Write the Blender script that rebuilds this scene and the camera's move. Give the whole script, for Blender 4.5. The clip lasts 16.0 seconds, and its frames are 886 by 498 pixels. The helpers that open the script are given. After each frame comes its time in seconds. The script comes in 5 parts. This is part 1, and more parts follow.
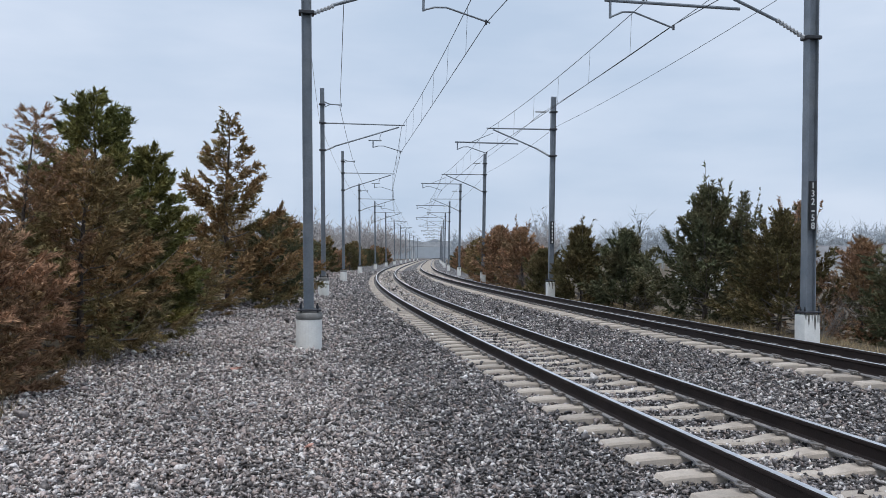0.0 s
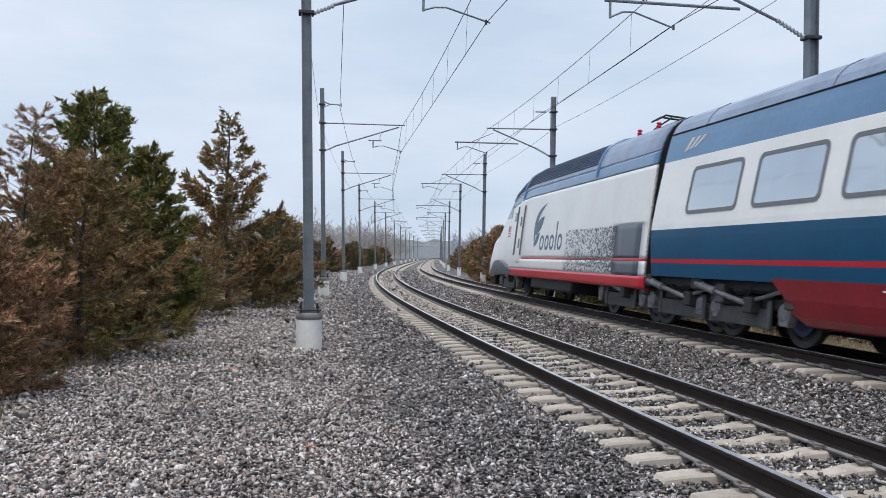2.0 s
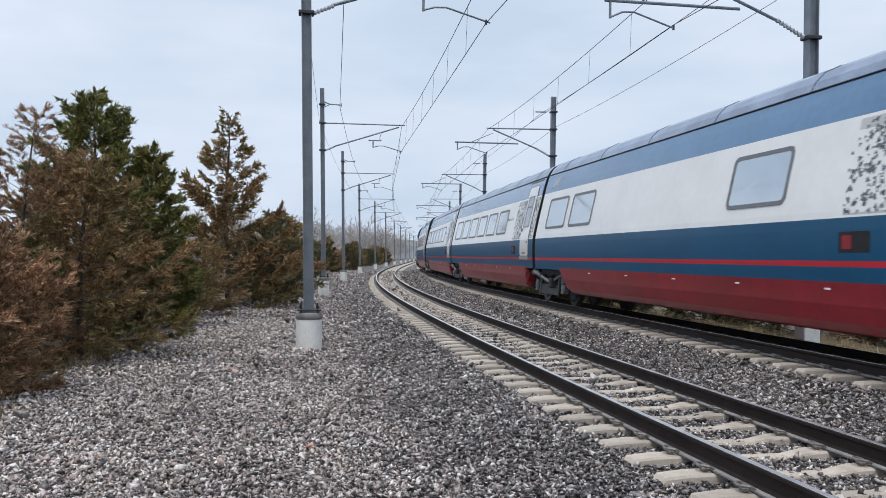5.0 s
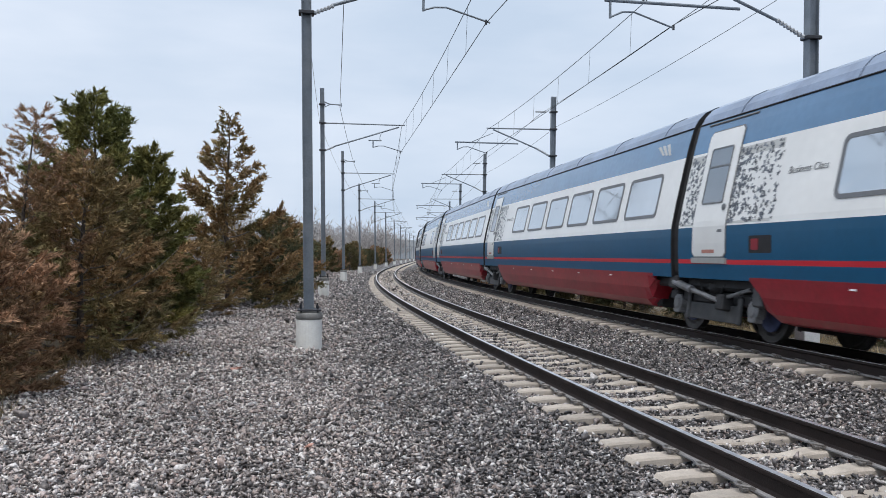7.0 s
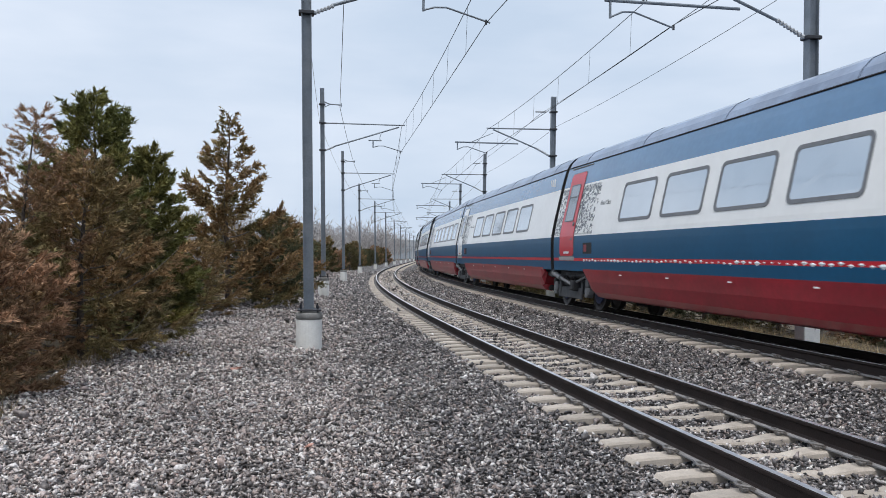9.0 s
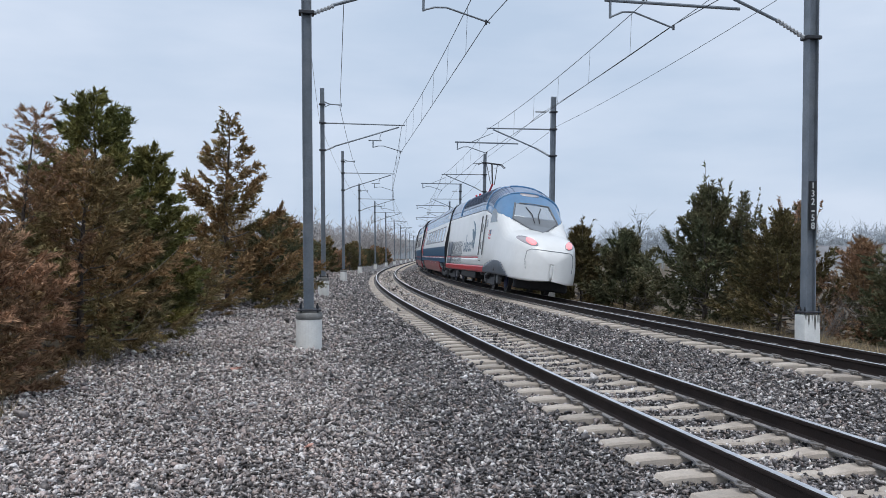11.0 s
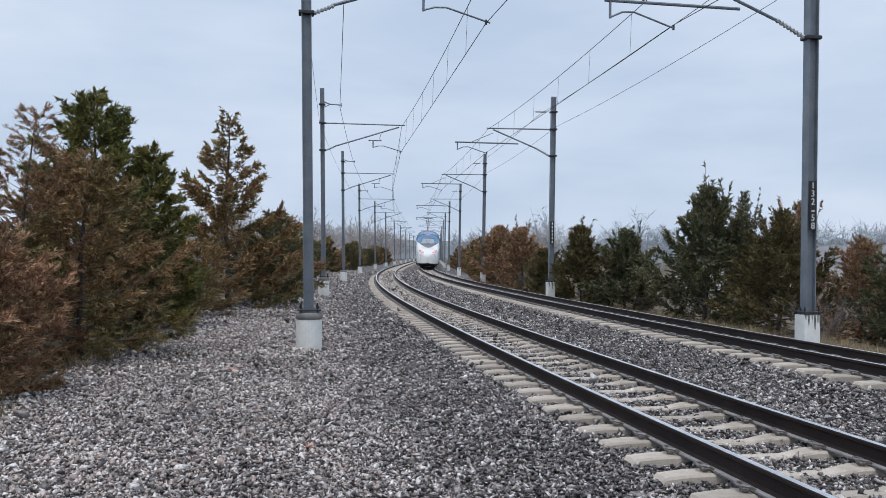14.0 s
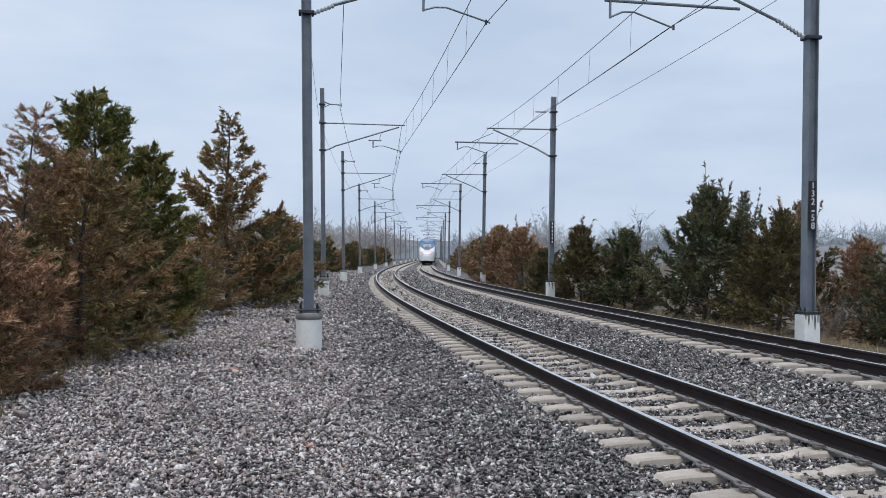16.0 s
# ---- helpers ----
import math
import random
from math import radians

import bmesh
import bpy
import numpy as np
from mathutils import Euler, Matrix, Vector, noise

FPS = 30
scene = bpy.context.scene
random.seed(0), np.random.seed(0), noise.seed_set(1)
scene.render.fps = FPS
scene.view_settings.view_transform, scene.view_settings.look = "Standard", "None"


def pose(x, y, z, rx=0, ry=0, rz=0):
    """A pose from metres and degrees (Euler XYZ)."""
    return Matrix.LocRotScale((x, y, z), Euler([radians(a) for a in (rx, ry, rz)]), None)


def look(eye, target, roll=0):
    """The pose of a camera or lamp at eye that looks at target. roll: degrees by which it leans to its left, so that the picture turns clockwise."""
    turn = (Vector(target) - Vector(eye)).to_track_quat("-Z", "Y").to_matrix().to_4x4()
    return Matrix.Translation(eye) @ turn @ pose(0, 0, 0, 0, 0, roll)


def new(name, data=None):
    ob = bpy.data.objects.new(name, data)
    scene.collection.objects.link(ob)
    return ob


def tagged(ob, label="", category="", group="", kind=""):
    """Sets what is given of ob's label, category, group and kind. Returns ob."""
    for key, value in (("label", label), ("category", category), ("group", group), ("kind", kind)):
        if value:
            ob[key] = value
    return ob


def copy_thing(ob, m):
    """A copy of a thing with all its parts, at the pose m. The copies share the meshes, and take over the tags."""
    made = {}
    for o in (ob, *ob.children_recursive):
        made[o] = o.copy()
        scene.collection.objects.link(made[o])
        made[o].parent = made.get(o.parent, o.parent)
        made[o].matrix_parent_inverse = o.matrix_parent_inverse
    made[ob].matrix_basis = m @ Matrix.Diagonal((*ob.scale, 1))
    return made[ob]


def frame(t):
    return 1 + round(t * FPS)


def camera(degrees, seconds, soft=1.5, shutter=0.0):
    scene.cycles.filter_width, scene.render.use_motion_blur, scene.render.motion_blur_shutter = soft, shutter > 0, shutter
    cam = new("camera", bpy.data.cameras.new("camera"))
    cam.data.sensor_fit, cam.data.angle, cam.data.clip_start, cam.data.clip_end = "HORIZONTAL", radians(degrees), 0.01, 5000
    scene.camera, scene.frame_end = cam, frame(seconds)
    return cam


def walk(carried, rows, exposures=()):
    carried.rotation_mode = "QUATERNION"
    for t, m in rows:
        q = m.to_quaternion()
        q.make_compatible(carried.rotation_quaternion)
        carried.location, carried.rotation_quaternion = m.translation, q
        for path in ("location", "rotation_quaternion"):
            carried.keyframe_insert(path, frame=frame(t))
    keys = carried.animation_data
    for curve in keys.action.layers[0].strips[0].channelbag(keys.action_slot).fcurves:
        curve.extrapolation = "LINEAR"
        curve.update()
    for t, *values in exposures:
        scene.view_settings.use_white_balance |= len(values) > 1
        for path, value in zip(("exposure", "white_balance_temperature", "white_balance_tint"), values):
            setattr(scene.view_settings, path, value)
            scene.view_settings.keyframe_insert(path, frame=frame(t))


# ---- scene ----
cam = camera(55.82, 16.0, soft=0.62, shutter=0.08)
CAM_POSE = pose(0, 0, 1.82) @ pose(0, 0, 0, 90.456, 0, 0) @ pose(0, 0, 0, 0, 0, 0.388)
walk(cam, [(0.0, CAM_POSE), (16.0, CAM_POSE)],
     exposures=[(0.0, 0.0, 6500, 10), (1.0, 0.0, 6500, 10), (2.2, 0.16, 6750, 10), (9.2, 0.16, 6750, 10), (11.3, 0.0, 6500, 10), (16.0, 0.0, 6500, 10)])

# ---- overcast sky and soft sun ----
world = bpy.data.worlds.new("overcast_sky")
scene.world = world
world.use_nodes = True
wn, wl = world.node_tree.nodes, world.node_tree.links
wn.clear()
w_out = wn.new("ShaderNodeOutputWorld")
w_bg = wn.new("ShaderNodeBackground")
w_sky = wn.new("ShaderNodeTexSky")
w_sky.sky_type = "NISHITA"
w_sky.sun_disc = False
w_sky.sun_elevation = radians(68)
w_sky.sun_rotation = radians(200)
w_sky.dust_density = 3.0
w_scale = wn.new("ShaderNodeVectorMath"); w_scale.operation = "SCALE"
w_scale.inputs["Scale"].default_value = 0.10
wl.new(w_sky.outputs[0], w_scale.inputs[0])
w_co = wn.new("ShaderNodeTexCoord")
w_map = wn.new("ShaderNodeMapping")
w_map.inputs["Scale"].default_value = (1.6, 1.6, 6.0)
wl.new(w_co.outputs["Generated"], w_map.inputs["Vector"])
w_noise = wn.new("ShaderNodeTexNoise")
w_noise.inputs["Scale"].default_value = 1.7
w_noise.inputs["Detail"].default_value = 5.0
w_noise.inputs["Roughness"].default_value = 0.5
wl.new(w_map.outputs[0], w_noise.inputs["Vector"])
w_ramp = wn.new("ShaderNodeValToRGB")
w_ramp.color_ramp.elements[0].position = 0.34
w_ramp.color_ramp.elements[0].color = (0.525, 0.645, 0.82, 1)
w_ramp.color_ramp.elements[1].position = 0.68
w_ramp.color_ramp.elements[1].color = (0.69, 0.785, 0.94, 1)
wl.new(w_noise.outputs[0], w_ramp.inputs[0])
w_mix = wn.new("ShaderNodeMix"); w_mix.data_type = "RGBA"
w_mix.inputs[0].default_value = 0.93
wl.new(w_scale.outputs[0], w_mix.inputs[6])
wl.new(w_ramp.outputs[0], w_mix.inputs[7])
wl.new(w_mix.outputs[2], w_bg.inputs[0])
w_bg.inputs[1].default_value = 1.0
wl.new(w_bg.outputs[0], w_out.inputs[0])

sun_data = bpy.data.lights.new("sun", "SUN")
sun_data.energy, sun_data.angle, sun_data.color = 1.5, radians(35), (1.0, 0.97, 0.93)
sun = new("sun", sun_data)
sun.matrix_world = look((-15, -30, 110), (0, 10, 0))


# ---- materials ----
def mat(name, color, rough=0.6, metal=0.0, vary=0.25, scale=8.0, fine=60.0, bump=0.0, bump_scale=80.0,
        island=0.0, other=None, other_amount=0.5, other_scale=1.2, coat=0.0, spec=0.5, obj=0.0):
    """A painted, stony or woody surface: two scales of tone, optional second colour in blotches, relief."""
    m = bpy.data.materials.new(name)
    m.use_nodes = True
    n, l = m.node_tree.nodes, m.node_tree.links
    b = n["Principled BSDF"]
    co = n.new("ShaderNodeTexCoord")
    base = n.new("ShaderNodeRGB"); base.outputs[0].default_value = (*color, 1)
    out = base.outputs[0]
    if other:
        n3 = n.new("ShaderNodeTexNoise"); n3.inputs["Scale"].default_value = other_scale; n3.inputs["Detail"].default_value = 6
        l.new(co.outputs["Object"], n3.inputs["Vector"])
        r3 = n.new("ShaderNodeMapRange"); r3.inputs[1].default_value, r3.inputs[2].default_value = 0.42, 0.66
        r3.inputs[4].default_value = other_amount
        l.new(n3.outputs[0], r3.inputs[0])
        mx = n.new("ShaderNodeMix"); mx.data_type = "RGBA"
        l.new(r3.outputs[0], mx.inputs[0]); l.new(out, mx.inputs[6])
        mx.inputs[7].default_value = (*other, 1)
        out = mx.outputs[2]
    value = None
    for sc, amp in ((scale, vary), (fine, vary * 0.6)):
        nt = n.new("ShaderNodeTexNoise"); nt.inputs["Scale"].default_value = sc; nt.inputs["Detail"].default_value = 4
        l.new(co.outputs["Object"], nt.inputs["Vector"])
        mr = n.new("ShaderNodeMapRange"); mr.inputs[1].default_value, mr.inputs[2].default_value = 0.3, 0.7
        mr.inputs[3].default_value, mr.inputs[4].default_value = 1 - amp, 1 + amp
        l.new(nt.outputs[0], mr.inputs[0])
        if value is None:
            value = mr.outputs[0]
        else:
            mu = n.new("ShaderNodeMath"); mu.operation = "MULTIPLY"
            l.new(value, mu.inputs[0]); l.new(mr.outputs[0], mu.inputs[1]); value = mu.outputs[0]
    for amount, node, socket in ((island, "ShaderNodeNewGeometry", "Random Per Island"), (obj, "ShaderNodeObjectInfo", "Random")):
        if amount:
            g = n.new(node)
            mr = n.new("ShaderNodeMapRange"); mr.inputs[3].default_value, mr.inputs[4].default_value = 1 - amount, 1 + amount
            l.new(g.outputs[socket], mr.inputs[0])
            mu = n.new("ShaderNodeMath"); mu.operation = "MULTIPLY"
            l.new(value, mu.inputs[0]); l.new(mr.outputs[0], mu.inputs[1]); value = mu.outputs[0]
    sc = n.new("ShaderNodeVectorMath"); sc.operation = "SCALE"
    l.new(out, sc.inputs[0]); l.new(value, sc.inputs["Scale"])
    l.new(sc.outputs[0], b.inputs["Base Color"])
    b.inputs["Roughness"].default_value, b.inputs["Metallic"].default_value = rough, metal
    b.inputs["Coat Weight"].default_value = coat
    b.inputs["Coat Roughness"].default_value = 0.12
    b.inputs["Specular IOR Level"].default_value = spec
    if bump:
        nb = n.new("ShaderNodeTexNoise"); nb.inputs["Scale"].default_value = bump_scale; nb.inputs["Detail"].default_value = 6
        l.new(co.outputs["Object"], nb.inputs["Vector"])
        bp = n.new("ShaderNodeBump"); bp.inputs["Strength"].default_value = bump; bp.inputs["Distance"].default_value = 0.02
        l.new(nb.outputs[0], bp.inputs["Height"]); l.new(bp.outputs[0], b.inputs["Normal"])
    return m


def gravel_mat(name, size, dark, light, warm):
    """Crushed stone seen from farther off: cells of differing grey with a relief of their own."""
    m = bpy.data.materials.new(name)
    m.use_nodes = True
    n, l = m.node_tree.nodes, m.node_tree.links
    b = n["Principled BSDF"]
    co = n.new("ShaderNodeTexCoord")
    vo = n.new("ShaderNodeTexVoronoi"); vo.inputs["Scale"].default_value = 1 / size; vo.inputs["Randomness"].default_value = 1.0
    l.new(co.outputs["Object"], vo.inputs["Vector"])
    bw = n.new("ShaderNodeSeparateColor"); l.new(vo.outputs["Color"], bw.inputs[0])
    ramp = n.new("ShaderNodeValToRGB")
    ramp.color_ramp.elements[0].color, ramp.color_ramp.elements[1].color = (*dark, 1), (*light, 1)
    e = ramp.color_ramp.elements.new(0.6); e.color = (*[(a + c) * 0.42 for a, c in zip(dark, light)], 1)
    l.new(bw.outputs[0], ramp.inputs[0])
    mx = n.new("ShaderNodeMix"); mx.data_type = "RGBA"
    big = n.new("ShaderNodeTexNoise"); big.inputs["Scale"].default_value = 0.45; big.inputs["Detail"].default_value = 5
    l.new(co.outputs["Object"], big.inputs["Vector"])
    mr = n.new("ShaderNodeMapRange"); mr.inputs[1].default_value, mr.inputs[2].default_value, mr.inputs[4].default_value = 0.45, 0.7, 0.5
    l.new(big.outputs[0], mr.inputs[0]); l.new(mr.outputs[0], mx.inputs[0])
    l.new(ramp.outputs[0], mx.inputs[6]); mx.inputs[7].default_value = (*warm, 1)
    l.new(mx.outputs[2], b.inputs["Base Color"])
    b.inputs["Roughness"].default_value = 0.7
    bp = n.new("ShaderNodeBump"); bp.inputs["Strength"].default_value = 1.0; bp.inputs["Distance"].default_value = size
    inv = n.new("ShaderNodeMath"); inv.operation = "SUBTRACT"; inv.inputs[0].default_value = 1.0
    l.new(vo.outputs["Distance"], inv.inputs[1])
    add = n.new("ShaderNodeMath"); add.operation = "MULTIPLY_ADD"; add.inputs[1].default_value = 0.8
    l.new(bw.outputs[1], add.inputs[0]); l.new(inv.outputs[0], add.inputs[2])
    l.new(add.outputs[0], bp.inputs["Height"]); l.new(bp.outputs[0], b.inputs["Normal"])
    return m


M_BALLAST = gravel_mat("crushed_stone_bed", 0.055, (0.014, 0.013, 0.013), (0.46, 0.43, 0.42), (0.17, 0.148, 0.14))
def stone_mat(name, tones):
    """Broken granite: each stone its own grey, most of them dark, a few pale or rusty, with a fine grain."""
    m = bpy.data.materials.new(name)
    m.use_nodes = True
    n, l = m.node_tree.nodes, m.node_tree.links
    b = n["Principled BSDF"]
    co, g = n.new("ShaderNodeTexCoord"), n.new("ShaderNodeNewGeometry")
    ramp = n.new("ShaderNodeValToRGB")
    e = ramp.color_ramp.elements
    e[0].color, e[1].color = (*tones[0][1], 1), (*tones[-1][1], 1)
    for pos, c in tones[1:-1]:
        q = e.new(pos); q.color = (*c, 1)
    l.new(g.outputs["Random Per Island"], ramp.inputs[0])
    big = n.new("ShaderNodeTexNoise"); big.inputs["Scale"].default_value = 0.5; big.inputs["Detail"].default_value = 4
    l.new(co.outputs["Object"], big.inputs["Vector"])
    mr = n.new("ShaderNodeMapRange"); mr.inputs[1].default_value, mr.inputs[2].default_value, mr.inputs[3].default_value, mr.inputs[4].default_value = 0.35, 0.65, 0.78, 1.22
    l.new(big.outputs[0], mr.inputs[0])
    fine = n.new("ShaderNodeTexNoise"); fine.inputs["Scale"].default_value = 90; fine.inputs["Detail"].default_value = 3
    l.new(co.outputs["Object"], fine.inputs["Vector"])
    mf = n.new("ShaderNodeMapRange"); mf.inputs[1].default_value, mf.inputs[2].default_value, mf.inputs[3].default_value, mf.inputs[4].default_value = 0.3, 0.7, 0.7, 1.3
    l.new(fine.outputs[0], mf.inputs[0])
    mu = n.new("ShaderNodeMath"); mu.operation = "MULTIPLY"
    l.new(mr.outputs[0], mu.inputs[0]); l.new(mf.outputs[0], mu.inputs[1])
    sc = n.new("ShaderNodeVectorMath"); sc.operation = "SCALE"
    l.new(ramp.outputs[0], sc.inputs[0]); l.new(mu.outputs[0], sc.inputs["Scale"])
    l.new(sc.outputs[0], b.inputs["Base Color"])
    b.inputs["Roughness"].default_value = 0.5
    return m


M_STONE = stone_mat("pale_crushed_granite", ((0, (0.080, 0.070, 0.066)), (0.2, (0.24, 0.210, 0.198)), (0.45, (0.45, 0.398, 0.378)), (0.6, (0.53, 0.415, 0.375)), (0.78, (0.71, 0.648, 0.618)), (1, (0.90, 0.85, 0.825))))
M_STONEDARK = stone_mat("dark_crushed_trap_rock", ((0, (0.028, 0.026, 0.027)), (0.3, (0.14, 0.130, 0.130)), (0.6, (0.345, 0.321, 0.317)), (0.72, (0.36, 0.29, 0.265)), (0.88, (0.66, 0.625, 0.61)), (1, (0.90, 0.86, 0.84))))
M_SOIL = mat("winter_grass_and_soil", (0.085, 0.065, 0.042), 0.95, vary=0.4, scale=0.8, fine=25, bump=0.8, bump_scale=30, other=(0.19, 0.15, 0.095), other_amount=0.6, other_scale=0.35)
M_RAIL = mat("rusty_rail_steel", (0.024, 0.016, 0.014), 0.7, 0.0, spec=0.3, vary=0.3, scale=3, fine=60, bump=0.15)
M_RAILTOP = mat("polished_running_surface", (0.86, 0.85, 0.85), 0.38, 1.0, vary=0.1, scale=4)
M_TIE = mat("weathered_concrete_sleeper", (0.53, 0.465, 0.40), 0.85, vary=0.16, scale=5, fine=70, bump=0.25, obj=0.16, other=(0.40, 0.34, 0.285), other_amount=0.6, other_scale=3.0)
M_CLIP = mat("dark_spring_steel_clip", (0.24, 0.225, 0.215), 0.5, 0.4, vary=0.3)
M_PAD = mat("grey_insulator_pad", (0.28, 0.27, 0.27), 0.6, vary=0.2)
M_STEEL = mat("galvanised_grey_steel", (0.20, 0.23, 0.265), 0.55, 0.35, vary=0.16, scale=2.5, fine=40, bump=0.05, other=(0.28, 0.30, 0.32), other_amount=0.5, other_scale=1.5)
M_DARKSTEEL = mat("dark_steel_fittings", (0.05, 0.052, 0.06), 0.55, 0.4, vary=0.25)
M_PEDESTAL = mat("whitewashed_concrete", (0.84, 0.84, 0.81), 0.85, vary=0.1, scale=4, fine=40, bump=0.12, other=(0.55, 0.53, 0.47), other_amount=0.2, other_scale=2.2)
M_BAND = mat("bare_grey_concrete", (0.30, 0.295, 0.28), 0.9, vary=0.25, scale=6, bump=0.2)
M_DRIP = mat("dark_drip_stain", (0.11, 0.105, 0.09), 0.9, vary=0.4, scale=30, other=(0.35, 0.34, 0.31), other_amount=0.8, other_scale=14)
M_WIRE = mat("oxidised_copper_wire", (0.05, 0.052, 0.055), 0.6, 0.5, vary=0.1)
M_INSUL = mat("grey_polymer_insulator", (0.42, 0.44, 0.46), 0.5, vary=0.1)
M_BLACK = mat("black_sign_enamel", (0.02, 0.02, 0.022), 0.5, vary=0.15)
M_LETTER = mat("white_sign_letters", (0.78, 0.79, 0.8), 0.6, vary=0.05)
M_TRUNK = mat("dark_cedar_trunk", (0.085, 0.068, 0.058), 0.9, vary=0.35, scale=12, fine=90, bump=0.6)
M_BARK = mat("cedar_bark", (0.19, 0.165, 0.145), 0.9, vary=0.35, scale=12, fine=90, bump=0.6)
M_GREYBARK = mat("bare_grey_twigs", (0.20, 0.185, 0.17), 0.9, vary=0.3, scale=9, island=0.3)
M_GREEN = mat("green_cedar_sprays", (0.175, 0.185, 0.066), 0.75, vary=0.3, scale=1.6, fine=9, island=0.45, other=(0.25, 0.205, 0.068), other_amount=0.8, other_scale=0.8, spec=0.2)
M_DEEPGREEN = mat("dark_cedar_sprays", (0.125, 0.135, 0.075), 0.8, vary=0.3, scale=1.6, fine=9, island=0.45, other=(0.18, 0.145, 0.08), other_amount=0.8, other_scale=0.9, spec=0.2)
M_OLIVE = mat("olive_brown_cedar_sprays", (0.135, 0.118, 0.055), 0.8, vary=0.3, scale=1.6, fine=9, island=0.45, other=(0.16, 0.115, 0.056), other_amount=0.8, other_scale=1.0, spec=0.2)
M_BRONZE = mat("winter_bronzed_cedar_sprays", (0.32, 0.205, 0.105), 0.8, vary=0.3, scale=1.4, fine=9, island=0.5, other=(0.195, 0.182, 0.082), other_amount=0.85, other_scale=0.9, spec=0.2)
M_RUST = mat("rust_brown_cedar_sprays", (0.37, 0.22, 0.135), 0.8, vary=0.3, scale=1.5, fine=9, island=0.5, other=(0.26, 0.19, 0.105), other_amount=0.8, other_scale=1.0, spec=0.2)
M_STRAW = mat("dry_straw_grass", (0.34, 0.26, 0.15), 0.9, vary=0.3, scale=2, island=0.45)
# distance haze is painted into these two base colours, bluish in the second
M_FARWOOD = mat("bare_woods_haze_in_color", (0.42, 0.395, 0.385), 1.0, vary=0.15, scale=0.2, fine=2, island=0.25)
M_HILL = mat("woodland_haze_in_color", (0.43, 0.47, 0.51), 1.0, vary=0.1, scale=0.02, fine=0.3)
M_WALLWHITE = mat("pale_siding", (0.72, 0.72, 0.70), 0.8, vary=0.08, scale=1)
M_ROOFGREY = mat("grey_roof_shingle", (0.22, 0.22, 0.23), 0.9, vary=0.15, scale=1)
M_BRIDGE = mat("pale_bridge_concrete", (0.50, 0.52, 0.54), 0.9, vary=0.12, scale=0.3)
M_ICE = mat("white_ice", (0.85, 0.88, 0.90), 0.3, vary=0.1, scale=30)
M_SCRAP = mat("faded_orange_plastic", (0.55, 0.29, 0.22), 0.5, vary=0.25, scale=20)
# train paints
M_TWHITE = mat("off_white_train_paint", (0.88, 0.88, 0.86), 0.32, vary=0.035, scale=0.7, fine=6, coat=0.35, other=(0.80, 0.80, 0.78), other_amount=0.5, other_scale=0.6)
M_TBLUE = mat("deep_blue_train_paint", (0.005, 0.092, 0.195), 0.40, vary=0.07, scale=0.8, fine=10, coat=0.10, spec=0.3)
M_TUPPER = mat("sky_blue_train_paint", (0.085, 0.215, 0.39), 0.25, vary=0.08, scale=0.9, fine=8, coat=0.6)
M_TROOF = mat("grey_blue_roof_paint", (0.24, 0.31, 0.44), 0.3, vary=0.16, scale=1.2, fine=14, coat=0.3, other=(0.13, 0.18, 0.28), other_amount=0.6, other_scale=1.4)
M_TRED = mat("bright_red_train_paint", (0.62, 0.018, 0.035), 0.35, vary=0.08, scale=1.2, coat=0.3)
M_TMAROON = mat("dull_red_skirt_paint", (0.34, 0.009, 0.024), 0.4, vary=0.2, scale=1.1, fine=12, coat=0.4, other=(0.20, 0.010, 0.018), other_amount=0.5, other_scale=0.5)
M_TSLATE = mat("slate_grey_train_paint", (0.085, 0.105, 0.135), 0.38, vary=0.1, scale=1.5, coat=0.2)
M_TDARK = mat("dark_rubber_and_underframe", (0.016, 0.016, 0.018), 0.65, vary=0.3, scale=5)
M_TLIGHTGEAR = mat("light_grey_gear_paint", (0.17, 0.175, 0.185), 0.55, vary=0.3, scale=6, other=(0.16, 0.15, 0.145), other_amount=0.6, other_scale=5)
M_TPLATE = mat("dusty_grey_plate", (0.05, 0.052, 0.057), 0.6, vary=0.25, scale=4, other=(0.10, 0.10, 0.10), other_amount=0.6, other_scale=3)
M_TDISC = mat("blue_grey_disc", (0.055, 0.075, 0.16), 0.5, 0.2, vary=0.25)
M_TDOORGLASS = mat("tinted_door_glass", (0.30, 0.33, 0.36), 0.07, 0.6, vary=0.05, scale=1)
M_TSALMON = mat("faded_red_placard", (0.55, 0.25, 0.20), 0.5, vary=0.1)
M_TGEAR = mat("dusty_running_gear", (0.035, 0.035, 0.038), 0.6, 0.2, vary=0.35, scale=7)
M_TWHEEL = mat("steel_wheel", (0.06, 0.057, 0.057), 0.5, 0.4, vary=0.25)
M_TGLASS = mat("coated_train_window_glass", (0.60, 0.645, 0.68), 0.06, 0.85, vary=0.04, scale=0.8, fine=2)
M_TSHIELD = mat("dark_windscreen_glass", (0.22, 0.25, 0.27), 0.06, 0.5, vary=0.05, scale=1)
M_TSCREEN = mat("raked_windscreen_glass", (0.50, 0.54, 0.57), 0.07, 0.7, vary=0.05, scale=1)
M_TWIPER = mat("dark_grey_cowl_paint", (0.17, 0.185, 0.20), 0.35, vary=0.08, scale=1, coat=0.3)
M_TFRAME = mat("grey_window_gasket", (0.16, 0.168, 0.18), 0.5, vary=0.1)
M_TGREYDECAL = mat("pale_grey_decal", (0.40, 0.40, 0.39), 0.4, vary=0.05)
M_TSPECK = mat("slate_speckle_decal", (0.12, 0.135, 0.16), 0.4, vary=0.2, island=0.5)
